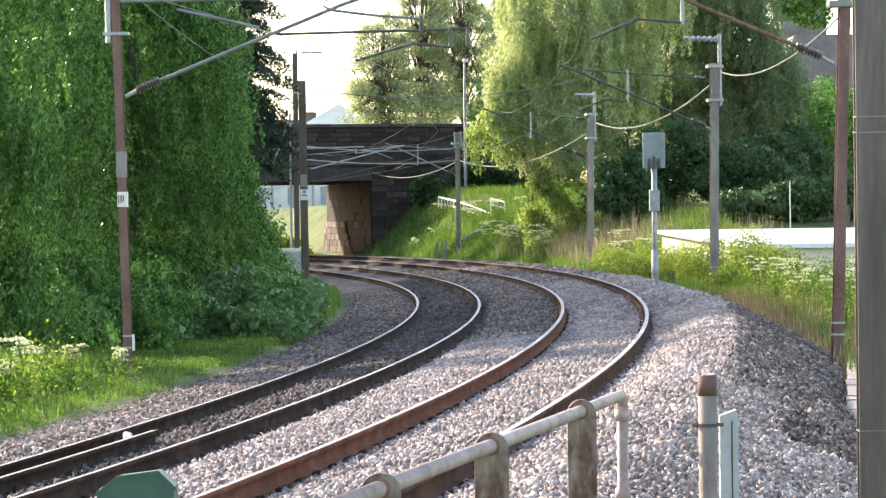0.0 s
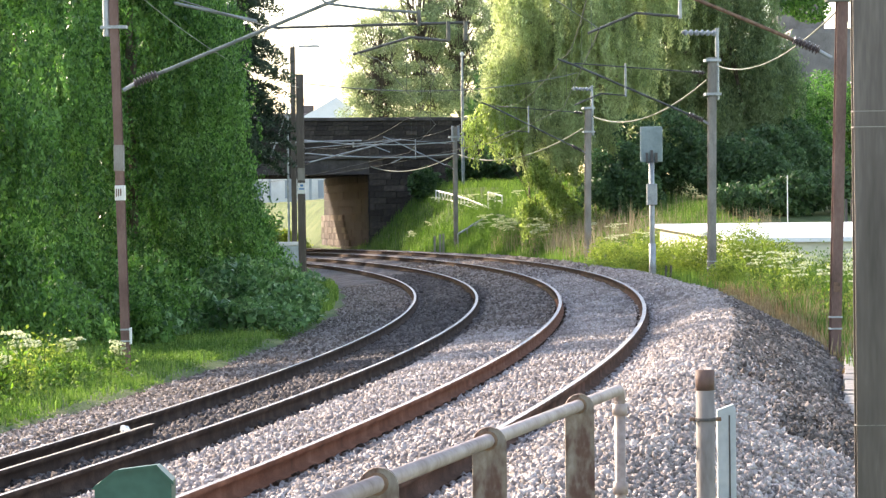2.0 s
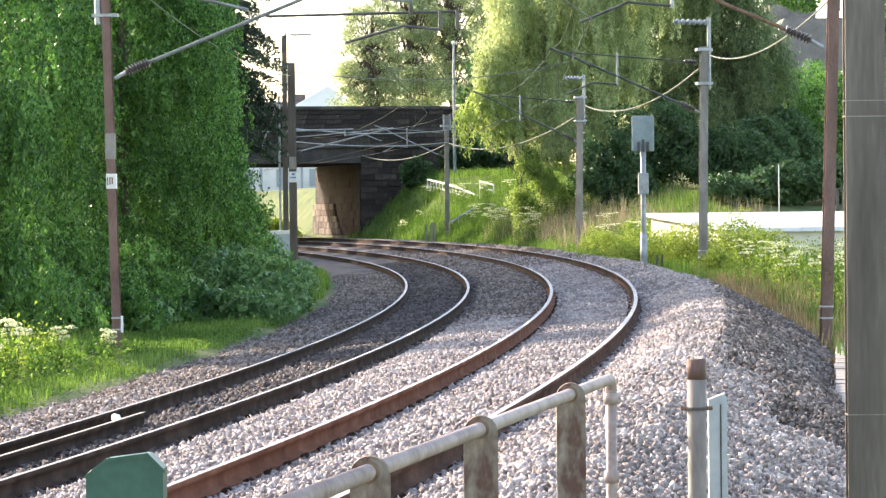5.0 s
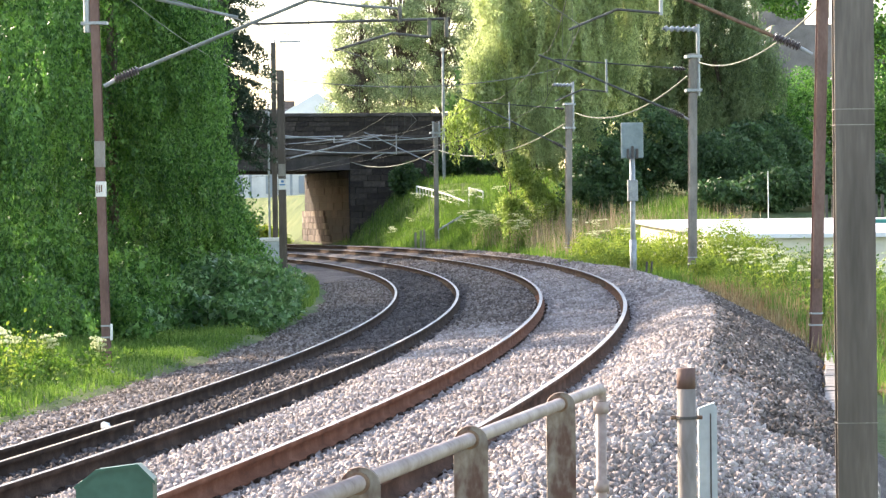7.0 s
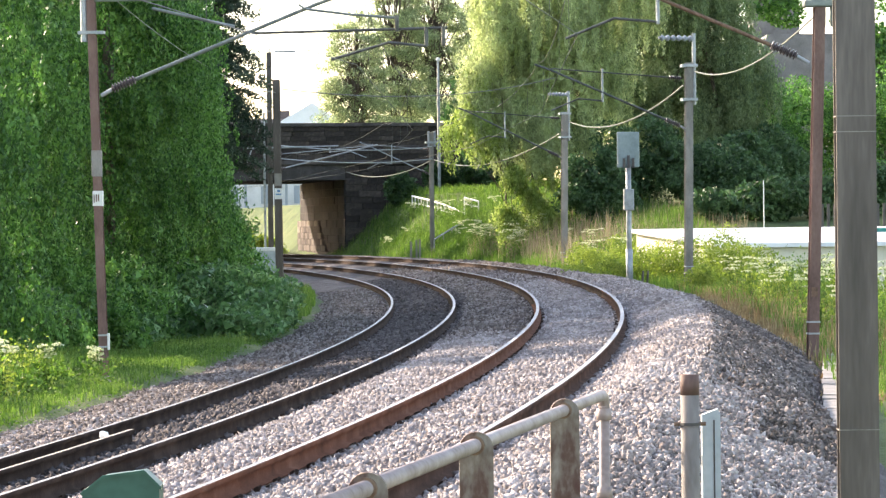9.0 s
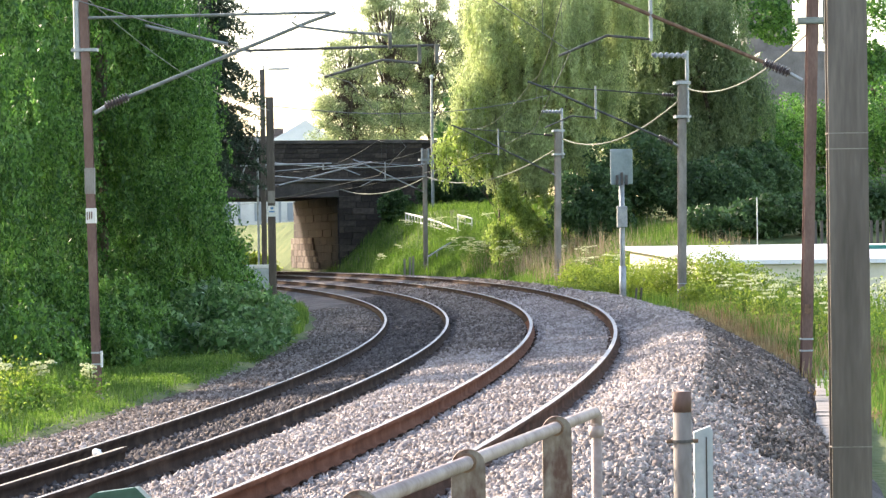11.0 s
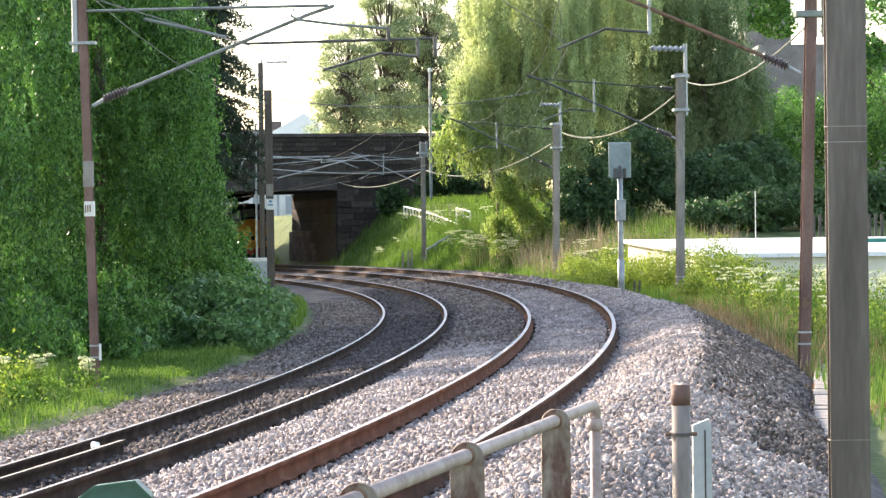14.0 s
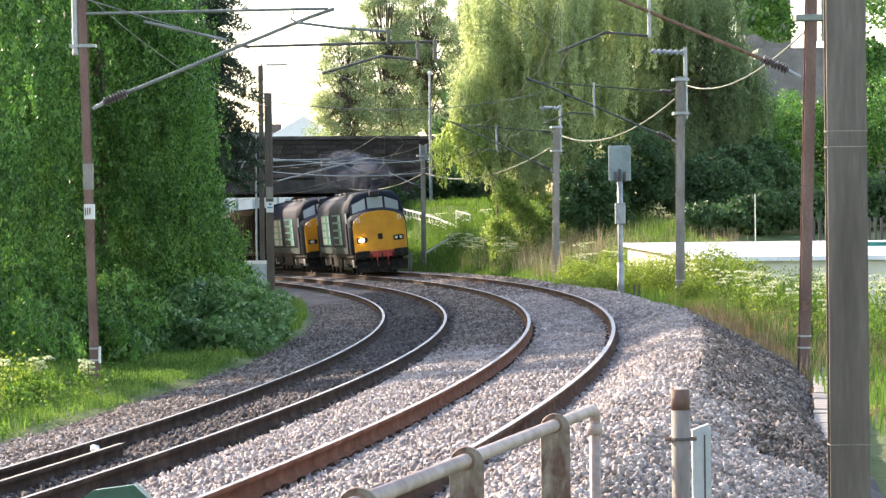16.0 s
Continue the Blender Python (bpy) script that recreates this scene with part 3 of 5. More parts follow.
def tree(x, y, lobes, n, size, long, material, label, name="tree", down=.3, shell=.5, r=.22, top=None, category="tree", extra=None):
    z = float(height(np.array([x]), np.array([y]))[0])
    t = thing(name, (x, y, z - .05), label, category, "trees by the line")
    L = np.array(lobes, float)
    top = top or float((L[:, 2]).max())
    limbs = [((0, 0, top * f), tuple(l[:3]), r * .4) for l, f in zip(lobes, np.linspace(.35, .85, len(lobes)))]
    trunk([(0, 0, 0), (.05, .03, top * .35), (-.06, .05, top * .7), (.02, 0, top)], r, r * .3, limbs, t)
    P = blob_points(n, rough_lobes(lobes), shell) if len(lobes) < 12 else blob_points(n, lobes, shell, -2)
    P = P[P[:, 2] > .05]
    leaf_mesh("crown", P, size, long, material, t, down)
    if extra:
        extra(t)
    return t


def strand_points(n, lobes, drop, step=.09, low=.25):
    """Hanging strands from the upper shells of the lobes."""
    top = blob_points(n, lobes, .45, -.25)
    out = []
    for p in top:
        ln = rng.uniform(.35, 1.0) * drop
        k = max(3, int(ln / step))
        t = np.arange(k)
        sway = rng.normal(size=2) * .10
        out.append(np.stack([p[0] + sway[0] * (t / k) ** 2 + rng.normal(size=k) * .035, p[1] + sway[1] * (t / k) ** 2 + rng.normal(size=k) * .035, p[2] - t * step], 1))
    P = np.concatenate(out)
    return P[P[:, 2] > low]


def bunch_points(n, lobes, drop, low=.25, broad=.16, dense=70):
    """Bunches of hanging leafy shoots with gaps between them: each bunch starts broad and thins towards its tip."""
    top = blob_points(n, lobes, .62, -1.1)
    out = []
    for p in top:
        ln = rng.uniform(.45, 1.0) * drop
        k = int(dense * ln)
        t = rng.random(k) ** .8
        wide = broad * (1 - .75 * t) * rng.uniform(.7, 1.3)
        sway = rng.normal(size=2) * .12
        a, q = rng.uniform(0, 6.28, k), np.sqrt(rng.random(k))
        out.append(np.stack([p[0] + sway[0] * t + np.cos(a) * q * wide, p[1] + sway[1] * t + np.sin(a) * q * wide, p[2] + .1 - t * ln], 1))
    P = np.concatenate(out)
    return P[P[:, 2] > low]


# ---- trees ----
def weeping(x, y, lobes, n, drop, size, long, material, label, low=.3, r=.2, step=.09, seed_name="weeping_tree", bunched=()):
    z = float(height(np.array([x]), np.array([y]))[0])
    t = thing(seed_name, (x, y, z - .05), label, "tree", "trees by the line")
    top = max(l[2] for l in lobes)
    limbs = [((0, 0, top * f), tuple(l[:3]), r * .4) for l, f in zip(lobes, np.linspace(.35, .85, len(lobes)))]
    trunk([(0, 0, 0), (.05, .03, top * .4), (-.05, .02, top)], r, r * .3, limbs, t)
    crown = bunch_points(n, rough_lobes(lobes, 4), drop, low, *bunched) if bunched else strand_points(n, rough_lobes(lobes, 4), drop, step, low)
    leaf_mesh("crown", crown, size, long, material, t, .8)
    C = blob_points(min(7000, n * 4), [(a, b, c, d * .62, e * .62, f * .8) for a, b, c, d, e, f in lobes], .2)
    leaf_mesh("inner_foliage", C[C[:, 2] > low + .2], size * 1.5, 1.8, material, t, .7)
    return t


# the tall green screen beside the inner track
for k, (x, y, w, h) in enumerate([(-7.9, 54, 2.2, 9.2), (-8.6, 58.5, 2.2, 9.5), (-6.35, 60.5, 2.0, 9.6), (-5.76, 66, 1.5, 9.6), (-6.3, 72, 1.6, 9.6), (-7.5, 47.5, 1.6, 7.8)]):
    sh = .55 if k in (3, 4) else 0.0
    lobes = [(0, 0, h - 1.6, w * .75, w * .8, 1.8), (.2, -.3, h - 3.4, w, w, 2.0), (-.3 + sh * .6, .2, h - 5.2, w * 1.03, w * 1.03, 2.0), (.1 + sh, -.2, h - 6.9, w * .98, w, 1.7), (sh, 0, 1.4, w * .8, w * .85, .9)]
    weeping(x, y, lobes, (1500, 700, 1900, 1900, 1700, 1500)[k], 1.05, .086, 1.9, M["leaf_birch"], "tall dense green tree with hanging leafy shoots to the ground", low=.25, bunched=(.16, 70))


# more of the same farther along, unseen, added to shade line and train
for x, y, w, h in [(-11.8, 132, 3.0, 14), (-13, 142, 3.2, 15), (-14.5, 152, 3.2, 15), (-16.2, 162, 3.2, 15), (-12, 60, 3.6, 12.5), (-11.5, 67, 3.6, 12.5), (-11, 74.5, 3.6, 12), (-10.8, 81, 3.8, 12), (-11.3, 87, 3.8, 12), (-11.8, 93, 3.8, 12), (-12.2, 99, 3.8, 12), (-12.8, 105, 3.8, 12), (-13.2, 111, 3.8, 12), (-13.6, 117, 3.8, 11.5), (-14.4, 124, 3.8, 11), (-15, 131, 3.6, 9.5), (-16.2, 138, 3.6, 9.5), (-17.4, 146, 3.6, 10), (-18.8, 154, 3.4, 10), (-20.4, 162, 3.2, 9.5)]:
    lobes = [(0, 0, h - 1.8, w * .85, w * .95, 1.8), (.2, -.3, h - 4, w, w * 1.1, 2.3), (-.3, .2, h - 6.5, w, w * 1.1, 2.4)]
    weeping(x, y, lobes, 900, 1.6, .30, 1.5, M["leaf_birch"], "unseen tall green tree added farther along to shade the line", low=.4, step=.24)


def fir(x, y, h):
    z = float(height(np.array([x]), np.array([y]))[0])
    t = thing("fir_tree", (x, y, z), "tall dark conifer with layered drooping boughs", "tree", "trees by the line")
    trunk([(0, 0, 0), (0, 0, h * .5), (0, 0, h)], .2, .03, [], t)
    P = []
    for k in range(210):
        f = .75 * rng.random() ** .8
        zz = h * (1 - f * .92)
        L = (.3 + 1.55 * min(1, f * 2.6)) * rng.uniform(.6, 1.1)
        a = rng.uniform(0, 6.28)
        m = int(120 * L)
        u = rng.random(m)
        P.append(np.stack([np.cos(a) * u * L + rng.normal(size=m) * .09, np.sin(a) * u * L + rng.normal(size=m) * .09, zz - .35 * u * u * L + rng.normal(size=m) * .06], 1))
    leaf_mesh("crown", np.concatenate(P), .17, 3.2, M["leaf_fir"], t, .2)


fir(-6.6, 98, 13.5)

# the great willow beyond the outer track and its neighbours
weeping(7.5, 126, [(-2.2, -1.5, 9.2, 3.0, 2.6, 2.6), (.8, -1, 10.4, 3.0, 2.6, 2.2), (-3.4, -1.2, 6.0, 1.8, 2.2, 2.4), (-1, -2, 6.0, 2.6, 1.8, 2.2), (-3.0, -2.8, 4.0, 1.5, 1.2, 1.5), (-4.3, -2.6, 7.6, 1.5, 1.3, 1.9), (-4.6, -2.9, 5.0, 1.1, 1.0, 1.5), (-1.2, -3.0, 3.8, 1.6, 1.2, 1.4)], 1500, 2.9, .16, 3.0, M["leaf_willow"], "large weeping willow with pale yellow-green hanging strands", low=.7, r=.45, seed_name="willow_tree", bunched=(.34, 62))
weeping(12.5, 131, [(-1, -1, 9.6, 3.2, 2.8, 2.5), (.8, -1, 7.0, 2.0, 2.4, 2.6), (-2.6, -1.4, 6.4, 2.4, 2.2, 2.6), (1.5, -1.4, 4.3, 1.6, 2.0, 1.8), (1.9, -1.6, 5.6, 1.7, 1.8, 2.0), (-1.2, -2.2, 4.4, 2.0, 1.5, 1.8), (.9, -2.2, 3.2, 1.7, 1.3, 1.5)], 1400, 2.9, .16, 3.0, M["leaf_mid"], "large weeping tree with grey-green hanging strands", low=1.0, r=.45, seed_name="willow_tree", bunched=(.34, 62))
tree(24.2, 152, [(0, 0, 8.5, 2.4, 2.2, 2.2), (-.8, -.6, 6.2, 2.0, 2, 1.8), (.6, -.5, 4.0, 2.2, 2, 1.8)], 16000, .2, 1.5, M["leaf_birch"], "leafy green tree beside the hedge", "broadleaf_tree", r=.25)
tree(19.5, 182, [(0, 0, 14.5, 3.0, 3, 2.4), (2.2, -1, 12.5, 2.4, 2.6, 2.0), (-2, -1, 12.4, 2.6, 2.6, 2.2)], 20000, .28, 1.5, M["leaf_birch"], "broad green tree behind the willows", "broadleaf_tree", r=.35)
weeping(3.7, 123, [(-1.6, 0, 5.5, 1.0, .9, 1.1), (-2.2, -.3, 5.0, .7, .7, .8), (-1.0, 0, 6.8, 1.0, .9, 1.2), (-.6, 0, 5.1, 1, .9, 1.1), (.4, -.3, 3.3, .8, .7, .9), (1.1, -.2, 2.4, .8, .7, .8), (.1, -.2, 2.0, .7, .6, .8), (.4, -.3, 1.2, .9, .8, .9), (1.7, -.2, 2.9, .9, .7, .9), (2.0, -.3, 1.5, .9, .7, .9)], 2900, .7, .13, 2.0, M["leaf_lime"], "bright yellow-green young tree with drooping shoots on the bank", low=.5, r=.06, step=.1, seed_name="young_tree")


def airy(x, y, h, w, n, count, label, low=.3):
    """A domed crown of many small clumps round thin limbs, with sky between them at the top."""
    lobes = []
    for k in range(count):
        f = low + (1 - low) * rng.random() ** .85
        wide = w * math.sqrt(max(.04, 1 - (max(0, f - .5) / .52) ** 2))
        a, q = rng.uniform(0, 6.28), wide * rng.uniform(.25, 1.0) ** .6
        c = rng.uniform(.7, 1.15) * (1.15 - .55 * f)
        lobes.append((math.cos(a) * q, math.sin(a) * q * .7, h * f, .85 * c, .8 * c, .55 * c))
    return tree(x, y, lobes, n, .12, 1.6, M["leaf_far"], label, "broadleaf_tree", r=.12, shell=.1, top=h * .93)


airy(-3.9, 196, 12.6, 2.7, 42000, 170, "rounded tree with sunlit yellow-green leaves behind the bridge")
airy(-1.3, 199, 15.4, 2.9, 48000, 180, "tall open tree with thin boughs and yellow-green leaves behind the bridge")
airy(1.4, 202, 16.2, 2.8, 48000, 180, "tall open tree with thin boughs and yellow-green leaves behind the bridge")
airy(4.2, 206, 17.5, 2.6, 36000, 140, "tall open tree with thin boughs and yellow-green leaves behind the bridge")


def shrub(x, y, lobes, n, size, material, label, name="shrub", long=1.5, down=0.1, category="shrub"):
    z = float(height(np.array([x]), np.array([y]))[0])
    t = thing(name, (x, y, z - .05), label, category, "shrubs on the verge")
    bm = bmesh.new()
    for l in lobes:
        tube(bm, [(0, 0, -.02), (l[0] * .5, l[1] * .5, l[2] * .5), tuple(l[:3])], .03, 5, .01)
    part("stem", bm, M["bark"], t)
    P = blob_points(n, rough_lobes(lobes, 6), .5)
    leaf_mesh("foliage", P[P[:, 2] > .02], size, long, material, t, down)
    C = blob_points(n // 5, [(a, b, c, d * .8, e * .8, f * .85) for a, b, c, d, e, f in lobes], .2)
    leaf_mesh("inner_foliage", C[C[:, 2] > .1], size * 1.8, 1.4, material, t, down)
    return t


shrub(-3.6, 60, [(-2.0, -3.6, .2, .9, 1.2, .5), (-1.5, -2.0, .5, 1.0, 1.2, .7), (-.4, -2.5, .25, 1.1, 1.2, .55), (.0, -.5, .45, 1.0, 1.3, .65), (.3, 1.5, .6, .9, 1.3, .75), (-.7, 0, .8, 1.0, 1.2, .75), (-.3, 3.2, .7, .95, 1.3, .9), (.35, 4.5, .4, .7, 1.0, .65)], 24000, .105, M["leaf_ivy"], "low mound of bramble and ivy leaves spilling to the ballast", "bramble_mound", 1.3, -.1)
shrub(-4.6, 68, [(0, 0, .8, 1.2, 1.6, 1.1), (.4, 3, .9, 1.0, 1.5, 1.0)], 9000, .085, M["leaf_birch"], "leafy green shrub at the foot of the trees", "shrub")
for x, y, w, h in [(7.3, 119, 1.4, 3.3), (9.6, 121, 2.0, 3.6), (12.5, 120, 1.8, 2.6), (16.2, 136, 2.2, 4.9), (18.6, 139, 2.3, 5.2), (21.5, 140, 2.6, 5.4), (13.6, 124, 1.6, 3.0), (15, 128, 2, 3.2)]:
    shrub(x, y, [(0, 0, h * .65, w, w * .8, h * .4), (-w * .5, -.4, h * .35, w * .8, w * .7, h * .35), (w * .5, -.3, h * .4, w * .8, w * .7, h * .35)], 15000, .13, M["leaf_birch"] if y > 135 else M["leaf_dark"], "dense mid-green hedge shrub" if y > 135 else "dense dark green hedge shrub", "hedge_shrub")
for x, y, w, h in [(1.3, 169.5, .9, 2.0), (2.9, 169.5, 1.1, 2.4), (4.6, 169, 1.1, 2.4)]:
    shrub(x, y, [(0, 0, h * .5, w, w * .7, h * .5), (-w * .6, 0, h * .35, w * .7, w * .6, h * .4), (w * .5, .1, h * .4, w * .7, w * .6, h * .4)], 3600, .16, M["leaf_dark"], "dark green bush on top of the bank by the bridge", "bank_bush")
shrub(-1.0, 168.5, [(0, 0, 1.1, 1.0, .8, 1.0), (.7, 0, .8, .9, .8, .8)], 3000, .2, M["leaf_dark"], "dark ivy bush against the bridge wall", "ivy_bush")
shrub(-9.9, 187, [(0, 0, .9, .9, 1.2, 1.0), (-1.4, 0, 1.2, 1.1, 1.2, 1.2), (-3, 1, 1.3, 1.4, 1.2, 1.3)], 5000, .16, M["leaf_bright"], "sunlit scrub beyond the bridge opening", "scrub")
shrub(-11.5, 190, [(0, 0, 1.1, 2.0, 1.6, 1.3), (2, 0, .9, 1.5, 1.6, 1.0)], 4000, .22, M["leaf_bright"], "sunlit scrub beyond the bridge opening", "scrub")
shrub(-9.5, 128, [(0, 0, 1.2, 1.6, 2, 1.3), (.6, 5, 1.4, 1.6, 2.4, 1.5), (-.6, 10, 1.6, 2, 2.6, 1.8)], 9000, .15, M["leaf_birch"], "green scrub beside the inner track", "scrub")


for x, y, w, h in [(13.2, 113, 1.3, 1.7), (15.4, 114, 1.4, 2.0), (17.6, 115, 1.5, 2.3), (11.2, 112, 1.1, 1.4), (19.6, 116, 1.5, 2.6)]:
    shrub(x, y, [(0, 0, h * .5, w, w, h * .5), (w * .6, .2, h * .4, w * .8, w * .7, h * .4)], 4000, .16, M["leaf_dark"], "dense dark green hedge shrub", "hedge_shrub")
for x, y, w, h in [(6, 158, 3.2, 11), (11, 160, 3.2, 13), (14.6, 163, 2.6, 9)] :
    tree(x, y, [(0, 0, h * .78, w * .8, w * .8, h * .2), (-w * .4, 0, h * .5, w, w, h * .25), (w * .4, 0, h * .45, w, w, h * .25), (0, 0, h * .25, w, w, h * .22)], 15000, .34, 1.4, M["leaf_dark"], "dark green tree in the belt behind the willows", "broadleaf_tree", r=.3, shell=.3)


for x, y, w, h in [(-8.4, 47.5, .9, 1.5), (-7.2, 48.5, .9, 1.3), (-6.3, 50.5, .8, 1.2), (-5.6, 53, .8, 1.2), (-9.2, 49.5, 1.0, 1.8), (-6.8, 53.5, 1.0, 1.9), (-5.6, 57, .9, 1.6), (-8.0, 52, 1.0, 2.0), (-5.2, 61, 1.0, 2.0)]:
    shrub(x, y, [(0, 0, h * .5, w, w, h * .5), (w * .5, -.3, h * .35, w * .7, w * .7, h * .4), (-w * .4, .1, h * .7, w * .7, w * .7, h * .35)], 4200, .085, M["leaf_birch"], "leafy green undergrowth at the foot of the trees", "undergrowth_shrub", 1.7, .5)
for k in range(11):
    s, o = -9.5 + k * 1.05, rng.uniform(-7.4, -5.3)
    x, y, _ = line(s, o)
    h = rng.uniform(.45, .7)
    shrub(float(x), float(y), [(0, 0, h * .45, .6, .6, h * .5), (.3, -.2, h * .35, .4, .5, h * .4)], 1700, .06, M["leaf_fresh"], "lush bright green weeds beside the mast", "weed_patch", 1.7, -.1, "weeds")


# ---- grass and weeds ----
def blades(name, XY, h, w, material, label, spread=.35):
    """Upright blades, each a bent strip."""
    n = len(XY)
    Z = height(XY[:, 0], XY[:, 1])
    H = h * rng.uniform(.5, 1.3, n)
    a = rng.uniform(0, 6.28, n)
    lean = spread * rng.random(n) * H
    b = rng.uniform(0, 6.28, n)
    d = np.stack([np.cos(a), np.sin(a), np.zeros(n)], 1) * (w * rng.uniform(.6, 1.3, n) / 2)[:, None]
    base = np.stack([XY[:, 0], XY[:, 1], Z - .02], 1)
    mid = base + np.stack([np.cos(b) * lean * .35, np.sin(b) * lean * .35, H * .6], 1)
    tip = base + np.stack([np.cos(b) * lean, np.sin(b) * lean, H], 1)
    V = np.stack([base - d, base + d, mid + d * .7, mid - d * .7, tip + d * .1, tip - d * .1], 1)
    i = (np.arange(n) * 6)[:, None]
    F = np.concatenate([i + np.array([[0, 1, 2, 3]]), i + np.array([[3, 2, 4, 5]])])
    return tagged(raw(name, V.reshape(-1, 3), F, material), label, "grass", kind="stuff")


def patch(s0, s1, o0, o1, n, clump=0.0):
    s, o = rng.uniform(s0, s1, n), rng.uniform(o0, o1, n)
    if clump:
        keep = wob(s, o * 1.4, 1.1) + rng.normal(size=n) * .5 > clump
        s, o = s[keep], o[keep]
    x, y, _ = line(s, o)
    return np.stack([x, y], 1)


blades("grass", patch(-14, 30, -7.5, -4.5, 24000), .15, .016, M["grass"], "lush green grass at the foot of the trees")
blades("grass", patch(-6, 6, -9.5, -5.6, 9000), .42, .014, M["grass"], "tall lush weeds beside the mast")
blades("grass", patch(-14, 48, 5.6, 9, 17000), .24, .014, M["grass"], "rough green grass on the verge")
blades("grass", patch(28, 75, 4.2, 11, 20000), .4, .02, M["grass"], "tall rough grass on the verge")
blades("grass", patch(70, 134, 4.2, 11, 34000), .42, .028, M["grass"], "long grass on the bank below the bridge")
blades("grass", patch(30, 62, -8, -4.5, 15000), .25, .02, M["grass"], "green grass beside the inner track")
blades("grass", patch(60, 140, -12, -5, 4000), .5, .05, M["grass"], "long grass beside the inner track")
blades("dry_grass", patch(2, 34, 4.7, 6.9, 7500, -.3), .32, .018, M["russet"], "russet straw-coloured grass at the edge of the stones")
blades("grass", patch(-5, 34, 5.2, 8.4, 18000, -.3), .3, .02, M["grass"], "green grass among the dry stalks on the verge")
blades("dry_grass", patch(60, 92, 4.6, 8.0, 4200, -.2), 1.0, .024, M["dry"], "pale dead stalks standing on the bank")
blades("dry_grass", patch(40, 75, 7, 12, 3500, -.2), .7, .016, M["dry"], "dead standing stalks and dry grass")


WEEDS = {}


def weed(x, y, h, n, material, flowers, label, name="wildflower_clump"):
    z = float(height(np.array([x]), np.array([y]))[0])
    key = (material.name, flowers > 0, round(h * 4))
    if key in WEEDS:
        return tagged(copy_thing(WEEDS[key], pose(x, y, z - .02, 0, 0, rng.uniform(0, 360))), label)
    t = WEEDS[key] = thing(name, (x, y, z - .02), label, "plant", "wild plants on the verge")
    tips = []
    for k in range(7):
        a, r = rng.uniform(0, 6.28), rng.uniform(.05, .35) * h
        tip = (math.cos(a) * r, math.sin(a) * r, h * rng.uniform(.7, 1.05))
        tips.append(tip)
        part("stem", rod([(0, 0, 0), (tip[0] * .35, tip[1] * .35, tip[2] * .55), tip], .008, 4, .004), M["grass"], t)
    P = rng.normal(size=(int(n * 1.6), 3)) * np.array([.24, .24, .26]) * h + np.array([0, 0, .42 * h])
    leaf_mesh("leaves", P[P[:, 2] > .02], .06 * h + .02, 1.9, material, t, .1, .4)
    for tip in tips if flowers else ():
        a, r = rng.uniform(0, 6.28, flowers), np.sqrt(rng.random(flowers)) * .14 * h
        leaf_mesh("flower_head", np.stack([tip[0] + np.cos(a) * r, tip[1] + np.sin(a) * r, tip[2] + .03 - r * r * 1.5 + rng.normal(size=flowers) * .008], 1), .044, 1.2, M["flower"], t, 0, 1.0)["label"] = "flat white flower head"
    return t


for s, o in [(-7.5, -5.5), (-6.2, -6.0), (-5.2, -5.4), (-4.2, -6.3), (-3.4, -5.7), (-6.8, -6.8), (-2.2, -6.2), (-8.6, -5.9)]:
    x, y, _ = line(s, o)
    weed(float(x), float(y), .86, 200, M["leaf_fresh"], 28, "tall fresh green wild plant with flat white flower heads")
for k in range(30):
    s, o = rng.uniform(-10, 1.5), rng.uniform(-7.6, -4.9)
    x, y, _ = line(s, o)
    weed(float(x), float(y), rng.uniform(.45, .75), 240, M["leaf_bright"] if k % 3 == 0 else M["grass"], 34 if k % 3 else 0, "bright green wild plants with flat white flower heads" if k % 3 else "bright green leafy weeds")
def ground_cover(name, XY, h, size, material, label):
    n = len(XY)
    Z = height(XY[:, 0], XY[:, 1]) + rng.random(n) ** 1.3 * h * (.6 + .4 * wob(XY[:, 0], XY[:, 1], 1.9))
    tagged(leaf_mesh(name, np.stack([XY[:, 0], XY[:, 1], Z], 1), size, 2.0, material, None, 0, .3), label, "undergrowth", kind="stuff")


ground_cover("low_weeds", patch(-4, 46, 6.0, 11, 26000, -.3), .42, .075, M["grass"], "tangled low green weeds on the verge")
ground_cover("low_weeds", patch(8, 60, 6.0, 10, 22000, .0), .6, .06, M["grass"], "leafy weeds on the verge")
ground_cover("dry_litter", patch(-6, 34, 4.7, 6.6, 9000, -.1), .2, .07, M["russet"], "dry brown stalks and litter at the edge of the stones")
ground_cover("low_weeds", patch(48, 130, 4.3, 10, 20000, -.2), .7, .12, M["grass"], "tangled green weeds on the bank")
ground_cover("low_weeds", patch(-14, 28, -7.5, -4.35, 26000, -.6), .2, .05, M["grass"], "short lush green growth beside the stones")
ground_cover("low_weeds", patch(-11, 2, -7.6, -4.9, 15000, -.4), .45, .06, M["grass"], "bright lush weeds beside the mast")
for x, y, w, h in [(4.9, 88, .8, .9), (5.6, 84, .8, 1.0), (6.4, 83, .8, 1.1), (7.3, 79, .8, 1.6), (7.0, 72, .6, .9), (8.0, 77, .7, 1.6), (7.7, 74, .6, 1.4), (6.7, 80, .6, 1.4), (8.8, 76, .7, 1.3)]:
    shrub(x, y, [(0, 0, h * .5, w, w, h * .5), (w * .5, -.3, h * .4, w * .7, w * .7, h * .45)], 4500, .05, M["leaf_bright"], "low bright yellow-green bush on the verge", "low_bush")
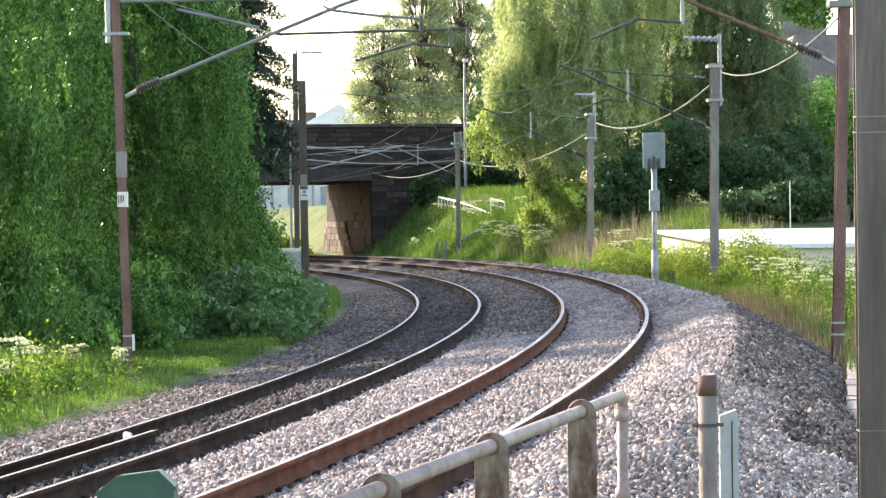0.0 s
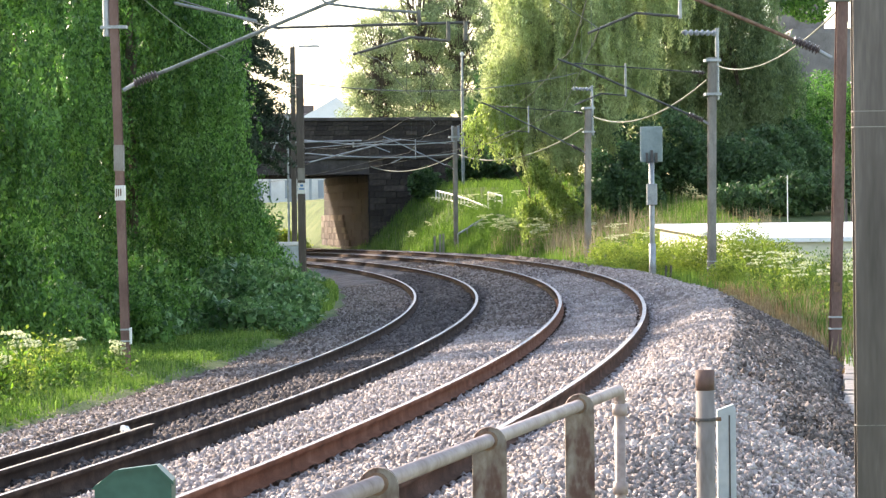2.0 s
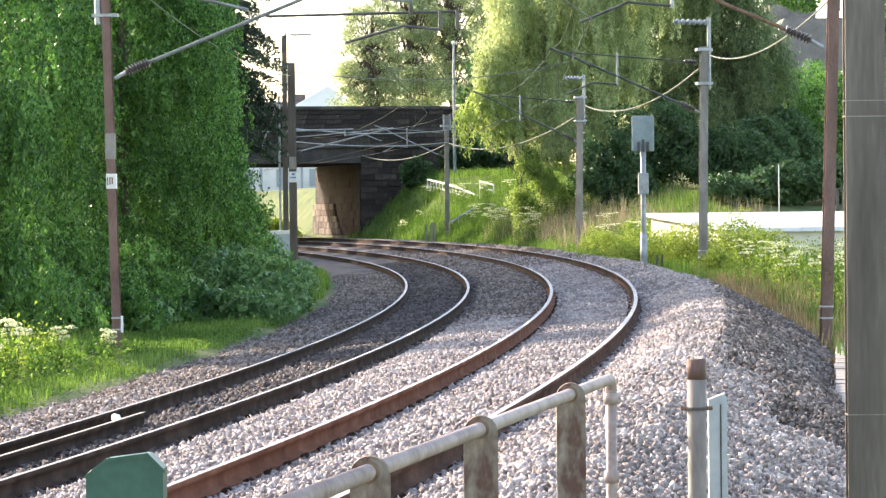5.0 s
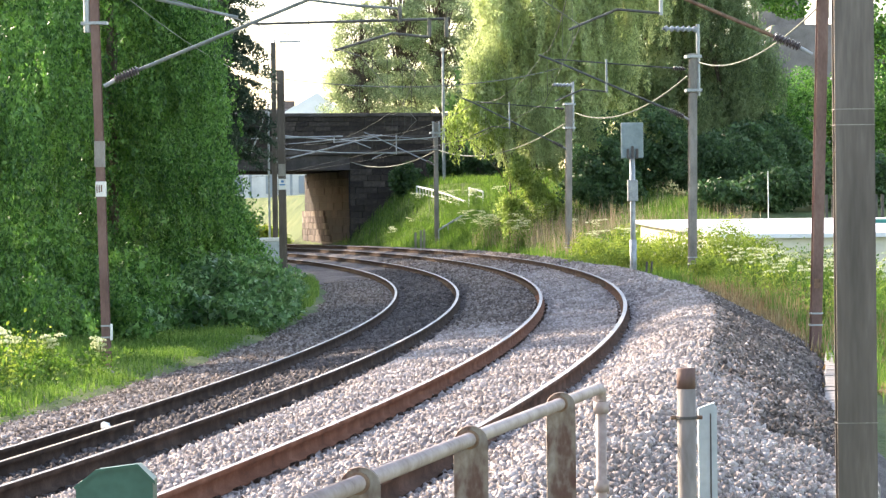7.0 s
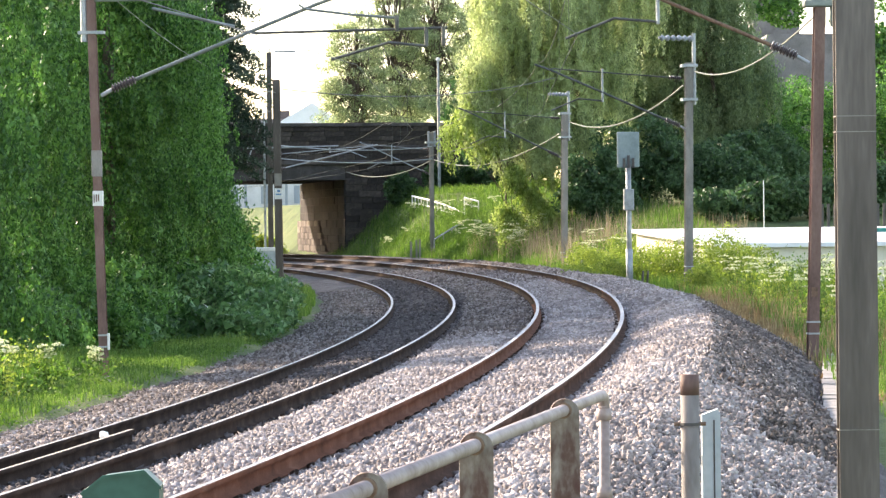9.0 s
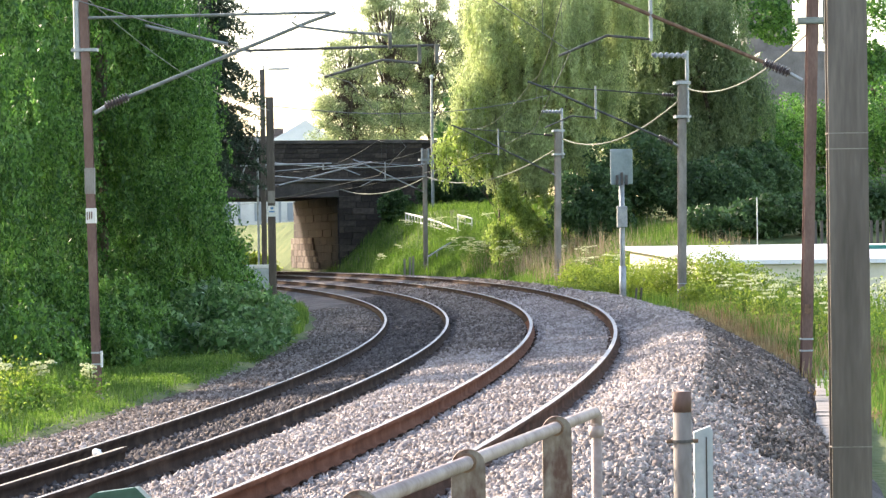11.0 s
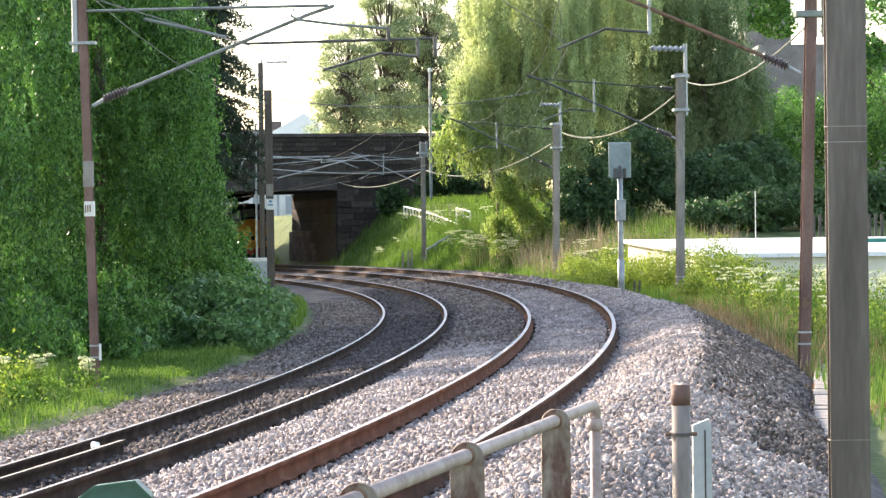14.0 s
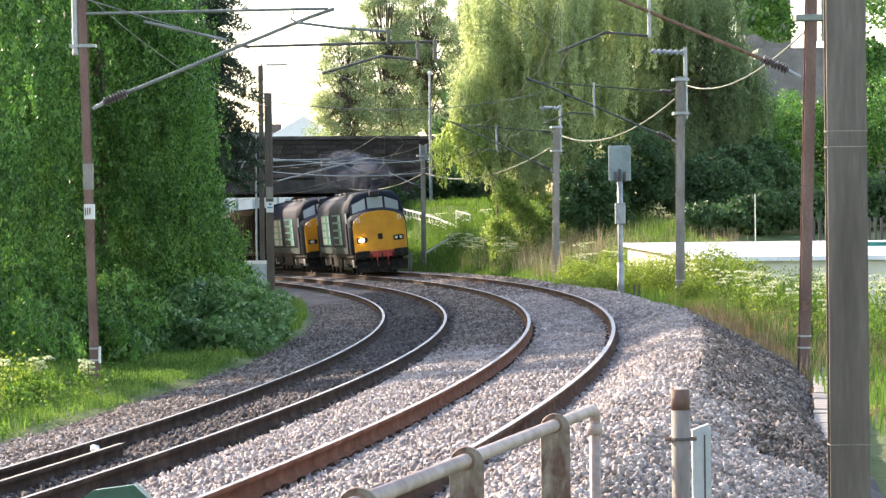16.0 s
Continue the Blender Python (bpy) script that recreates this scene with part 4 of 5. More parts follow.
for k in range(80):
    s, o = rng.uniform(6, 62), rng.uniform(5.6, 9.5)
    x, y, _ = line(s, o)
    weed(float(x), float(y), rng.uniform(.6, 1.1), 160, M["leaf_bright"] if k % 3 else M["grass"], 30 if k % 2 == 0 else 0, "green wild plants with flat white flower heads" if k % 2 == 0 else "leafy green weeds on the verge")
for k in range(60):
    s, o = rng.uniform(56, 125), rng.uniform(4.6, 8.0)
    x, y, _ = line(s, o)
    weed(float(x), float(y), rng.uniform(.7, 1.2), 120, M["grass"], 30 if k % 2 else 0, "wild plants with white flower heads on the bank" if k % 2 else "leafy green weeds on the bank")


for k in range(18):
    x, y, _ = line(rng.uniform(26, 44), rng.uniform(6.4, 9.4))
    weed(float(x), float(y), rng.uniform(.5, .8), 120, M["grass"], 30, "pale-flowered wild plants before the low wall")
for k in range(12):
    x, y, _ = line(rng.uniform(80, 94), rng.uniform(4.8, 6.4))
    weed(float(x), float(y), rng.uniform(1.1, 1.4), 120, M["grass"], 30, "tall white-flowered wild plants on the bank")
for s_at, o_at, h in ((52, 5.0, .8), (55, 4.8, .9), (58, 4.8, .9), (61, 5.0, 1.0), (56, 6.0, 1.1), (60, 6.2, 1.2)):
    x, y, _ = line(s_at, o_at)
    shrub(float(x), float(y), [(0, 0, h * .5, .8, .8, h * .5), (.4, -.3, h * .4, .6, .6, h * .45)], 4500, .06, M["leaf_bright"], "low bright yellow-green bush at the edge of the stones", "low_bush")


# ---- electrification masts and wires ----
def h_section(w, d, t=.014):
    return [(-w / 2, -d / 2), (w / 2, -d / 2), (w / 2, -d / 2 + t), (t / 2, -d / 2 + t), (t / 2, d / 2 - t), (w / 2, d / 2 - t), (w / 2, d / 2), (-w / 2, d / 2), (-w / 2, d / 2 - t), (-t / 2, d / 2 - t), (-t / 2, -d / 2 + t), (-w / 2, -d / 2 + t)]


def insulator(bm, a, b, r=.06, n=7):
    radii = [r * .45]
    for k in range(n):
        radii += [r * .5, r, r * .92, r * .5]
    return ribbed(bm, a, b, radii + [r * .45])


def mast(x, y, z0, z1, w, material, label, lean=0.0, rz=0.0):
    t = thing("catenary_mast", (x, y, z0), label, "railway mast", "catenary masts", rz)
    bm = prism(h_section(w, w), -.4, z1 - z0)
    for v in bm.verts:
        v.co.x += lean * v.co.z
    part("column", bm, material, t)
    part("foundation", boxed(-w * .8, -w * .8, -.5, w * .8, w * .8, .03, bevel=.02), M["concrete"], t, "concrete foundation block")
    for zz in (.45, .62):
        part("band", boxed(-w * .56 + lean * zz, -w * .56, zz, w * .56 + lean * zz, w * .56, zz + .025), M["galv"], t, "thin metal strap")
    return t


def cantilever(t, mx, my, mz, tx, ty, low, high, reach_contact, parts_dark=True, dropper=True, tie=True, strut=None):
    """Strut, tie, registration arm and insulators from the mast to the wires over the track. All places in the mast's space."""
    m = M["wire"] if parts_dark else M["galv"]
    d = Vector((tx - mx, ty - my, 0))
    at = lambda f, z: Vector((d.x * f, d.y * f, z - mz))
    part("strut", rod([at(.14, low + (high - low) * .14), at(1.0, high), at(1.12, high + (high - low) * .10)], .028), strut or m, t, "inclined steel strut")
    bm = bmesh.new()
    insulator(bm, at(.05, low + (high - low) * .05), at(.16, low + (high - low) * .16), .075, 8)
    part("insulator", bm, M["insul"], t, "ribbed dark insulator")
    if tie:
        part("tie", rod([at(.03, high - .25), at(1.0, high + .04)], .017), m, t)
        bm = bmesh.new()
        insulator(bm, at(.04, high - .25), at(.13, high - .22), .06, 6)
        part("insulator", bm, M["insul"], t, "ribbed dark insulator")
    part("bracket", rod([at(0, low - .03), at(.06, low + (high - low) * .06)], .03), M["galv"], t)
    if dropper:
        part("dropper", rod([at(.62, high + .02), at(.62, reach_contact + .25)], .028), M["galv"], t, "vertical registration post")
        part("registration_arm", rod([at(.62, reach_contact + .28), at(.8, reach_contact + .34), at(1.0, reach_contact + .05)], .02), m, t, "curved registration arm")


def xyz(s, o, up):
    return tuple(float(v) for v in line(s, o, up))


# outer side, from the near one to the far ones
mR4 = thing("catenary_mast", (2.209, 15.0, -.2), "weathered grey-brown steel mast close to the path", "railway mast", "catenary masts")
part("column", prism(h_section(.202, .1), -.4, 6.8), M["pillar"], mR4)
part("foundation", boxed(-.17, -.17, -.5, .17, .17, .03, bevel=.02), M["concrete"], mR4, "concrete foundation block")
for zz in (.87, 2.39, 2.47):
    part("band", boxed(-.104, -.053, zz, .104, .053, zz + .005), M["mast_grey"], mR4, "thin wire wrapped round the mast")
mR3 = mast(5.75, 43.0, -.37, 5.35, .155, M["mast_brown"], "rusty brown steel mast beside the outer track", .03, 4)
part("clamp_plate", boxed(-.08, -.11, 5.24, .45, .11, 5.34, bevel=.02), M["strut"], mR3, "bolted clamp plate")
for dx in (.22, .35):
    part("insulator_post", rod([(dx, 0, 4.95), (dx, 0, 5.75)], .035, 10), M["strut"], mR3, "upright ribbed post")
part("number_marks", boxed(-.02, -.084, 1.0, .07, -.0785, 1.14), M["rust"], mR3)
cantilever(mR3, 5.75, 43, -.37, 2.2, 43.3, 4.08, 5.62, 4.40, strut=M["rust"])
mR2 = mast(6.82, 74.0, .0, 5.76, .195, M["mast_grey"], "weathered grey steel mast with an offset insulator post", .012, 6)
cantilever(mR2, 6.82, 74, 0, 3.45, 74.5, 4.1, 5.62, 4.55)
mR1 = mast(5.31, 106.0, .08, 5.77, .21, M["mast_grey"], "weathered grey steel mast with an offset insulator post", .012, 10)
cantilever(mR1, 5.31, 106, .08, 2.0, 106.6, 4.1, 5.8, 4.6)
mR0 = mast(.77, 144.0, .0, 6.3, .19, M["mast_grey"], "slender grey-brown steel mast near the bridge", .0, 14)
cantilever(mR0, .77, 144, .2, -2.3, 144.6, 4.4, 5.9, 4.7, False)
for t, h, dx, w in ((mR2, 5.75, .2, .9), (mR1, 5.70, .22, .75)):
    part("extension_post", rod([(dx, 0, h - 1.05), (dx, 0, h + .75)], .05, 8), M["galv"], t, "galvanised extension post")
    for zz in (h - .95, h - .1):
        part("clamp", boxed(-.13, -.16, zz, dx + .07, .16, zz + .07), M["galv"], t)
    bm = bmesh.new()
    insulator(bm, (dx, 0, h + .62), (dx - w, 0, h + .64), .08, 6)
    part("side_insulator", bm, M["insul_grey"], t, "grey ribbed insulator on a side arm")
part("post_bracket", boxed(-.3, -.1, 5.75, .35, .1, 5.85), M["galv"], mR0)
for dx in (-.12, .18):
    part("insulator_post", rod([(dx, 0, 5.6), (dx, 0, 6.35)], .06, 8), M["insul_grey"], mR0)

# inner side
mL1 = mast(-4.61, 43.0, -.44, 5.6, .12, M["mast_brown"], "rusty brown steel mast with a number plate and a white band", -.024, -4)
for z0, z1, m, lb in ((2.52, 2.74, "plate", "small white number plate"), (2.95, 3.33, "mast_grey", "worn pale painted band")):
    lx = -.024 * (z0 + z1) / 2
    part("number_plate" if m == "plate" else "painted_band", boxed(-.07 + lx, -.068, z0, .07 + lx, .068, z1, bevel=.004), M[m], mL1, lb)
for k in range(3):
    part("number_marks", boxed(-.055 + .032 * k - .063, -.072, 2.57 + .01 * k, -.04 + .034 * k - .063, -.0685, 2.69), M["rust"], mL1)
part("white_tag", boxed(.062, -.09, .42, .085, .0, .66), M["plate"], mL1)
part("balance_tube", rod([(-.235, 0, 4.92), (-.245, 0, 5.9)], .055, 10), M["galv"], mL1, "galvanised tube clamped to the mast")
part("tube_clamp", boxed(-.32, -.08, 5.03, .06, .08, 5.075), M["galv"], mL1)
cantilever(mL1, -4.7, 43, -.44, -1.55, 43.3, 3.72, 5.0, 4.2, False, False, False, M["strut"])
part("top_tie", rod([(-.1, 0, 5.52), (3.45, .2, 5.56)], .022), M["strut"], mL1, "level steel tie")
part("stay", rod([(.75, .1, 5.40), (1.95, .2, 5.12)], .024), M["strut"], mL1)
part("registration_tube", rod([(2.2, .2, 5.02), (5.05, .4, 5.07)], .02), M["wire"], mL1, "long level registration tube")
part("hook", rod([(2.95, .2, 5.52), (2.9, .2, 5.42), (3.0, .2, 5.36), (3.6, .25, 5.28), (4.3, .3, 5.22)], .02), M["strut"], mL1, "bent galvanised arm")
for x, z0, z1 in ((4.32, 5.02, 5.26), (4.75, 4.8, 5.08), (5.0, 4.8, 5.08)):
    part("dropper", rod([(x, .3, z0), (x, .3, z1)], .03), M["wire"], mL1)
part("registration_arm", rod([(3.35, .3, 4.62), (3.7, .3, 4.72), (4.2, .3, 4.86), (4.75, .3, 4.80)], .02), M["wire"], mL1, "curved arm that holds the contact wire")
mL2 = mast(-3.70, 79.0, -.5, 5.70, .185, M["pillar"], "dark steel mast rising from the brambles with a small sign", -.006, -6)
part("sign_plate", boxed(-.10, -.11, 2.99, .10, -.097, 3.28), M["plate"], mL2, "small white and blue sign plate")
part("sign_mark", boxed(-.07, -.1145, 3.10, .08, -.1105, 3.14), M["blue"], mL2)
part("sign_mark", boxed(-.03, -.1145, 3.18, .05, -.1105, 3.24), M["blue"], mL2)
part("pale_band", boxed(-.098, -.103, 3.35, .09, -.095, 3.68), M["mast_grey"], mL2)
mL3 = mast(-5.55, 112.0, .2, 8.4, .17, M["pillar"], "dark steel mast with a side post and stay rods", 0, -8)
part("side_post", rod([(-.22, 0, .3), (-.22, 0, 5.9)], .045, 8), M["galv"], mL3)
part("brace", rod([(-.9, 0, 4.0), (-.3, 0, 5.6)], .03), M["galv"], mL3)
cantilever(mL3, -5.62, 112, .2, -2.0, 112.6, 3.85, 4.75, 4.3, False)
part("tie_bar", rod([(-.9, 0, 4.55), (2.6, .2, 4.6)], .03), M["galv"], mL3)
cabinet = thing("trackside_cabinet", (-5.55, 108.5, .0), "small pale grey trackside cabinet with a flat lid", "cabinet")
part("lid", boxed(-.5, -.3, .86, .5, .3, 1.0, bevel=.03), M["white_paint"], cabinet)
part("body", boxed(-.42, -.25, -.3, .42, .25, .86), M["grey_paint"], cabinet)


def wire(name, pts, r, material, label):
    t = link(name, rod(pts, r, 5), material)
    return tagged(t, label, "wire", "overhead wires")


def sag(a, b, d, n=14):
    a, b = Vector(a), Vector(b)
    return [a.lerp(b, k / n) - Vector((0, 0, 4 * d * (k / n) * (1 - k / n))) for k in range(n + 1)]


sup = [(-26, 4.42), (3.0, 4.42), (34.5, 4.5), (66.5, 4.5), (105, 4.5), (140, 4.45), (180, 4.5)]
for o, dz in ((1.62, 0.0), (-1.62, -.05)):
    zig = .2
    for k, ((a, ha), (b, hb)) in enumerate(zip(sup, sup[1:])):
        oa, ob = o + zig * (1 if k % 2 else -1), o - zig * (1 if k % 2 else -1)
        A, B = xyz(a, oa, ha - .12 + dz), xyz(b, ob, hb - .12 + dz)
        wire("contact_wire", [Vector(A).lerp(Vector(B), i / 6) for i in range(7)], .007, M["wire"], "thin straight contact wire over the track")
        A2, B2 = xyz(a, oa, ha + 1.15 + dz), xyz(b, ob, hb + 1.15 + dz)
        cat = sag(A2, B2, .4)
        wire("catenary_wire", cat, .008, M["wire"], "sagging catenary wire that carries the contact wire")
        for i in (2, 5, 9, 12):
            p = cat[i]
            q = Vector(A).lerp(Vector(B), i / 14)
            wire("dropper_wire", [p, q], .004, M["wire"], "thin upright dropper between the wires")

wire("return_cable", sag((2.6, 15, 7.2), (6.25, 43, 5.35), .3), .02, M["insul"], "dark return cable slung between masts")
wire("return_cable", sag((6.05, 43, 4.95), (7.02, 74, 5.55), .45), .016, M["pale_cable"], "pale green return cable slung between masts")
wire("return_cable", sag((6.75, 74, 5.2), (5.55, 106, 5.42), .55), .022, M["pale_cable"], "pale green return cable slung between masts")
wire("return_cable", sag((5.2, 106, 5.0), (.9, 144, 4.95), .65), .026, M["pale_cable"], "pale green return cable slung between masts")
wire("return_cable", sag((.7, 144, 4.9), (-4.0, 171, 4.9), .5), .026, M["pale_cable"], "pale green return cable slung to the bridge")
wire("return_cable", sag((-4.85, 43, 5.5), (-3.75, 79, 5.35), .35), .008, M["pale_cable"], "pale cable slung along the inner masts")
wire("return_cable", sag((-3.75, 79, 5.3), (-5.7, 112, 6.4), .35), .01, M["wire"], "cable slung along the inner masts")
wire("feeder_cable", sag((-3.6, 79, 5.45), (5.0, 106, 7.0), .4), .016, M["wire"], "dark feeder cable crossing over the tracks")
wire("feeder_cable", sag((-5.6, 112, 4.9), (.8, 144, 5.6), .2), .022, M["galv"], "pale span wire crossing over the tracks")
wire("feeder_cable", sag((-5.6, 112, 4.4), (.8, 144, 5.0), .2), .022, M["galv"], "pale span wire crossing over the tracks")

# signal seen from behind, on a pole beside the outer track
sg = thing("trackside_signal", (5.48, 76, .12), "grey signal head seen from behind on a slim galvanised pole", "railway signal")
part("pole", rod([(0, 0, -.3), (0, 0, 3.15)], .07, 12), M["galv"], sg, "galvanised pole", True)
part("lower_sleeve", rod([(0, 0, -.3), (0, 0, .95)], .09, 12), M["galv"], sg, "", True)
part("backboard", boxed(-.29, -.04, 3.06, .29, .04, 3.98, bevel=.03), M["box_grey"], sg, "flat blue-grey backboard")
for dx in (-.12, .0, .12):
    part("hinge_bracket", boxed(dx - .03, -.12, 3.05, dx + .03, -.04, 3.25 + (.12 if dx == 0 else .05)), M["mast_dark"], sg)
part("cable_box", boxed(-.13, -.16, 1.95, .13, .12, 2.5, bevel=.02), M["galv"], sg, "small grey junction box")
part("base_plate", boxed(-.2, -.2, -.1, .2, .2, .04), M["concrete"], sg)
for dx in (.32, .45):
    part("stake", rod([(dx, .1, -.3), (dx + .04, .1, .38)], .03, 6), M["mast_dark"], sg)


# ---- bridge ----
bs = 131.5
bx, by, _ = line(bs, 0)
brz = math.degrees(float(np.interp(bs, SS, TH)))
bz = float(np.interp(bs, SS, ZZ))
bridge = thing("road_bridge", (float(bx), float(by), bz), "dark weathered stone road bridge with steel girders over the tracks", "bridge", rz=brz)
DEEP = 17.0
part("deck", boxed(-22, .35, 5.05, 16, DEEP - .35, 5.75), M["girder"], bridge, "dark deck soffit")
for k in range(7):
    y = .05 + k * (DEEP - .4) / 6
    part("girder", boxed(-22, y, 4.62, 5.2, y + .32, 5.5, bevel=.03), M["girder"], bridge, "riveted dark steel girder")
part("girder_flange", boxed(-22, -.08, 4.60, 5.0, .42, 4.68), M["girder"], bridge)
for zz, t, out, m in ((5.5, .22, .14, "stone"), (7.72, .2, .12, "stone"), (6.5, .1, .05, "stone")):
    part("string_course", boxed(-22, -out, zz, 16, .5, zz + t, bevel=.03), M[m], bridge)
part("parapet_core", boxed(-22, .06, 5.6, 16, .44, 7.75), M["joint"], bridge)
part("far_parapet", boxed(-22, DEEP - .44, 5.6, 16, DEEP, 7.8), M["stone"], bridge)
part("abutment_core", boxed(4.78, .08, -1, 16, DEEP, 5.2), M["joint"], bridge)
part("abutment", boxed(-14, .0, -1, -4.9, DEEP, 5.0), M["stone"], bridge, "dark stone abutment")


def stone_mesh(w, h, d, m="stone_obj"):
    me = bpy.data.meshes.new("stone_block")
    bm = boxed(0, 0, 0, w, d, h, bevel=.02)
    bm.to_mesh(me), bm.free()
    me.materials.append(M[m])
    return me


def courses(parent, x0, x1, z0, z1, y, face, ch, lengths, meshes, cut=None):
    """Rows of stone blocks; face 'front' along x at y, or 'side' along y at x = y."""
    z, row = z0, 0
    while z < z1 - .05:
        x = x0 - (row % 2) * .3
        while x < x1 - .1:
            w = random.choice(lengths)
            w = min(w, x1 - x) if x1 - x - w > .15 else x1 - x
            a = max(x, x0)
            if cut is None or not cut(a + w / 2, z):
                key = (round(w - (a - x), 1), round(ch, 2))
                if key[0] > .08:
                    if key not in meshes:
                        meshes[key] = stone_mesh(key[0] - .02, ch - .02, .16, "stone_lit" if meshes is pale else "stone_soot_shade" if meshes is soot_shade else "stone_obj")
                    b = new("stone_block", meshes[key])
                    b.parent = parent
                    j = random.uniform(-.02, .02)
                    if face == "front":
                        b.location = (a, y + j, z)
                    else:
                        b.location, b.rotation_euler = (y + j, a, z), (0, 0, math.pi / 2)
                        b.location.x += .16
            x += w
        z += ch
        row += 1


meshes, pale, soot_shade = {}, {}, {}
courses(bridge, 4.72, 11.6, .0, 5.5, -.04, "front", .36, (.6, .8, 1.0, 1.3), meshes)
# wall under the deck: its shade is in the blocks' colour
courses(bridge, 0.0, DEEP, .0, 4.6, 4.64, "side", .46, (.9, 1.2, 1.5), soot_shade)
# projecting rubble in the sunlit colour, stepped back along a slanting edge
courses(bridge, 6.0, DEEP + .3, .0, 2.3, 4.50, "side", .38, (.5, .7, .9), pale, lambda a, z: a < 6 + z * 1.6)
courses(bridge, -13, 11.6, 5.72, 6.5, -.02, "front", .39, (.8, 1.1, 1.5), meshes)
courses(bridge, -13, 11.6, 6.6, 7.72, -.02, "front", .28, (.7, .9, 1.2), meshes)

# beyond the bridge: pale walls and roofs
hs = thing("house", (-9.5, 262, 3.0), "distant house with a pale gable roof", "house")
part("wall", boxed(-3.4, 0, -3, 3.4, 6, 7.3), M["cream"], hs)
part("roof", prism([(-3.9, 7.3), (3.9, 7.3), (.4, 9.8)], -.5, 7, "y"), M["roof_white"], hs, "pale sunlit roof")
h2 = thing("house", (-14.5, 268, 3.0), "distant house with a grey slate roof", "house")
part("wall", boxed(-6, 0, -3, 6, 6, 6.2), M["cream"], h2)
part("roof", prism([(-7, 6.2), (5.5, 6.2), (4, 8.6), (-5, 8.6)], -.5, 7, "y"), M["slate"], h2, "grey slate roof")
part("chimney", boxed(2, 2, 8.2, 3, 3, 9.4), M["stone"], h2)
wh = thing("white_building", (-16, 232, 0), "white building with upright panels seen under the bridge", "building")
part("wall", boxed(-6, 0, 0, 9, 5, 7.0), M["white_paint"], wh)
for k in range(9):
    part("panel_rib", boxed(-5.5 + k * 1.6, -.06, 0, -5.3 + k * 1.6, .0, 7.0), M["grey_paint"], wh)
for k in range(5):
    part("window", boxed(-4 + k * 2.6, -.08, 3.6, -3.2 + k * 2.6, -.02, 5.0), M["glass"], wh)

# street lamps behind the bridge
for x, y, h, side in ((-9.42, 192, 13.4, 1), (1.35, 168, 11.2, 0)):
    z = float(height(np.array([x]), np.array([y]))[0])
    lp = thing("street_lamp", (x, y, z), "tall slim street lamp post" if side else "tall pale lamp post with a small round head", "street lamp")
    part("post", rod([(0, 0, -.3), (0, 0, h * .5), (0, 0, h - z)], .10, 8, .06), M["galv"], lp)
    if side:
        part("lantern", boxed(.3, -.12, h - z - .28, 1.7, .12, h - z - .14, bevel=.05), M["grey_paint"], lp, "flat grey lantern")
    else:
        bm = bmesh.new()
        bmesh.ops.create_uvsphere(bm, u_segments=10, v_segments=8, radius=.13, matrix=Matrix.Translation((0, 0, h - z)))
        part("lantern", bm, M["white_paint"], lp)

# steps and white handrails on the bank
hr = thing("step_handrail", (0, 0, 0), "white painted handrail beside the steps down the bank", "handrail")


def g(x, y):
    return float(height(np.array([x]), np.array([y]))[0])


def bar_run(pts, r, posts, drop, material, parent, low_bar=0.0):
    """A sloping bar through pts with posts that reach down by drop."""
    P = [Vector(p) for p in pts]
    part("rail_bar", rod(P, r, 6), material, parent)
    if low_bar:
        part("rail_bar", rod([p - Vector((0, 0, low_bar)) for p in P], r * .7, 6), material, parent)
    for k in range(posts):
        f = k / (posts - 1) * (len(P) - 1)
        i = min(int(f), len(P) - 2)
        p = P[i].lerp(P[i + 1], f - i)
        part("rail_post", rod([p - Vector((0, 0, max(drop, min(1.0, p.z - g(p.x, p.y) + .12)))), p], r * .7, 6), material, parent)


bar_run([(-.21, 165, 3.39), (.63, 163, 3.17), (1.53, 159, 2.85), (2.78, 152, 2.24)], .055, 16, .42, M["white_paint"], hr, .35)
bar_run([(.86, 143, 1.04), (1.8, 147, 1.58), (2.68, 150, 2.08)], .045, 5, .3, M["galv"], hr)
bar_run([(2.5, 152, 3.15), (3.2, 151, 2.95)], .05, 3, .6, M["white_paint"], hr, .3)
stile = thing("timber_stile", (-.2, 141.5, g(-.2, 141.5)), "pair of grey timber posts at the foot of the bank", "fence post")
for dx in (-.12, .14, .3):
    part("post", boxed(dx, 0, -.3, dx + .1, .1, 1.35 + dx * .3), M["concrete"], stile)

# long low pale building on the outer side
lb = thing("low_building", (0, 0, 0), "long low cream building with a white sloping roof behind the weeds", "building")


def slab(plan, low, tops):
    bm = bmesh.new()
    a = [bm.verts.new((x, y, low if isinstance(low, (int, float)) else l)) for (x, y), l in zip(plan, low if not isinstance(low, (int, float)) else plan)]
    b = [bm.verts.new((x, y, z)) for (x, y), z in zip(plan, tops)]
    bm.faces.new(a[::-1]), bm.faces.new(b)
    for i in range(len(a)):
        bm.faces.new((a[i], a[(i + 1) % len(a)], b[(i + 1) % len(a)], b[i]))
    bmesh.ops.recalc_face_normals(bm, faces=bm.faces)
    return bm


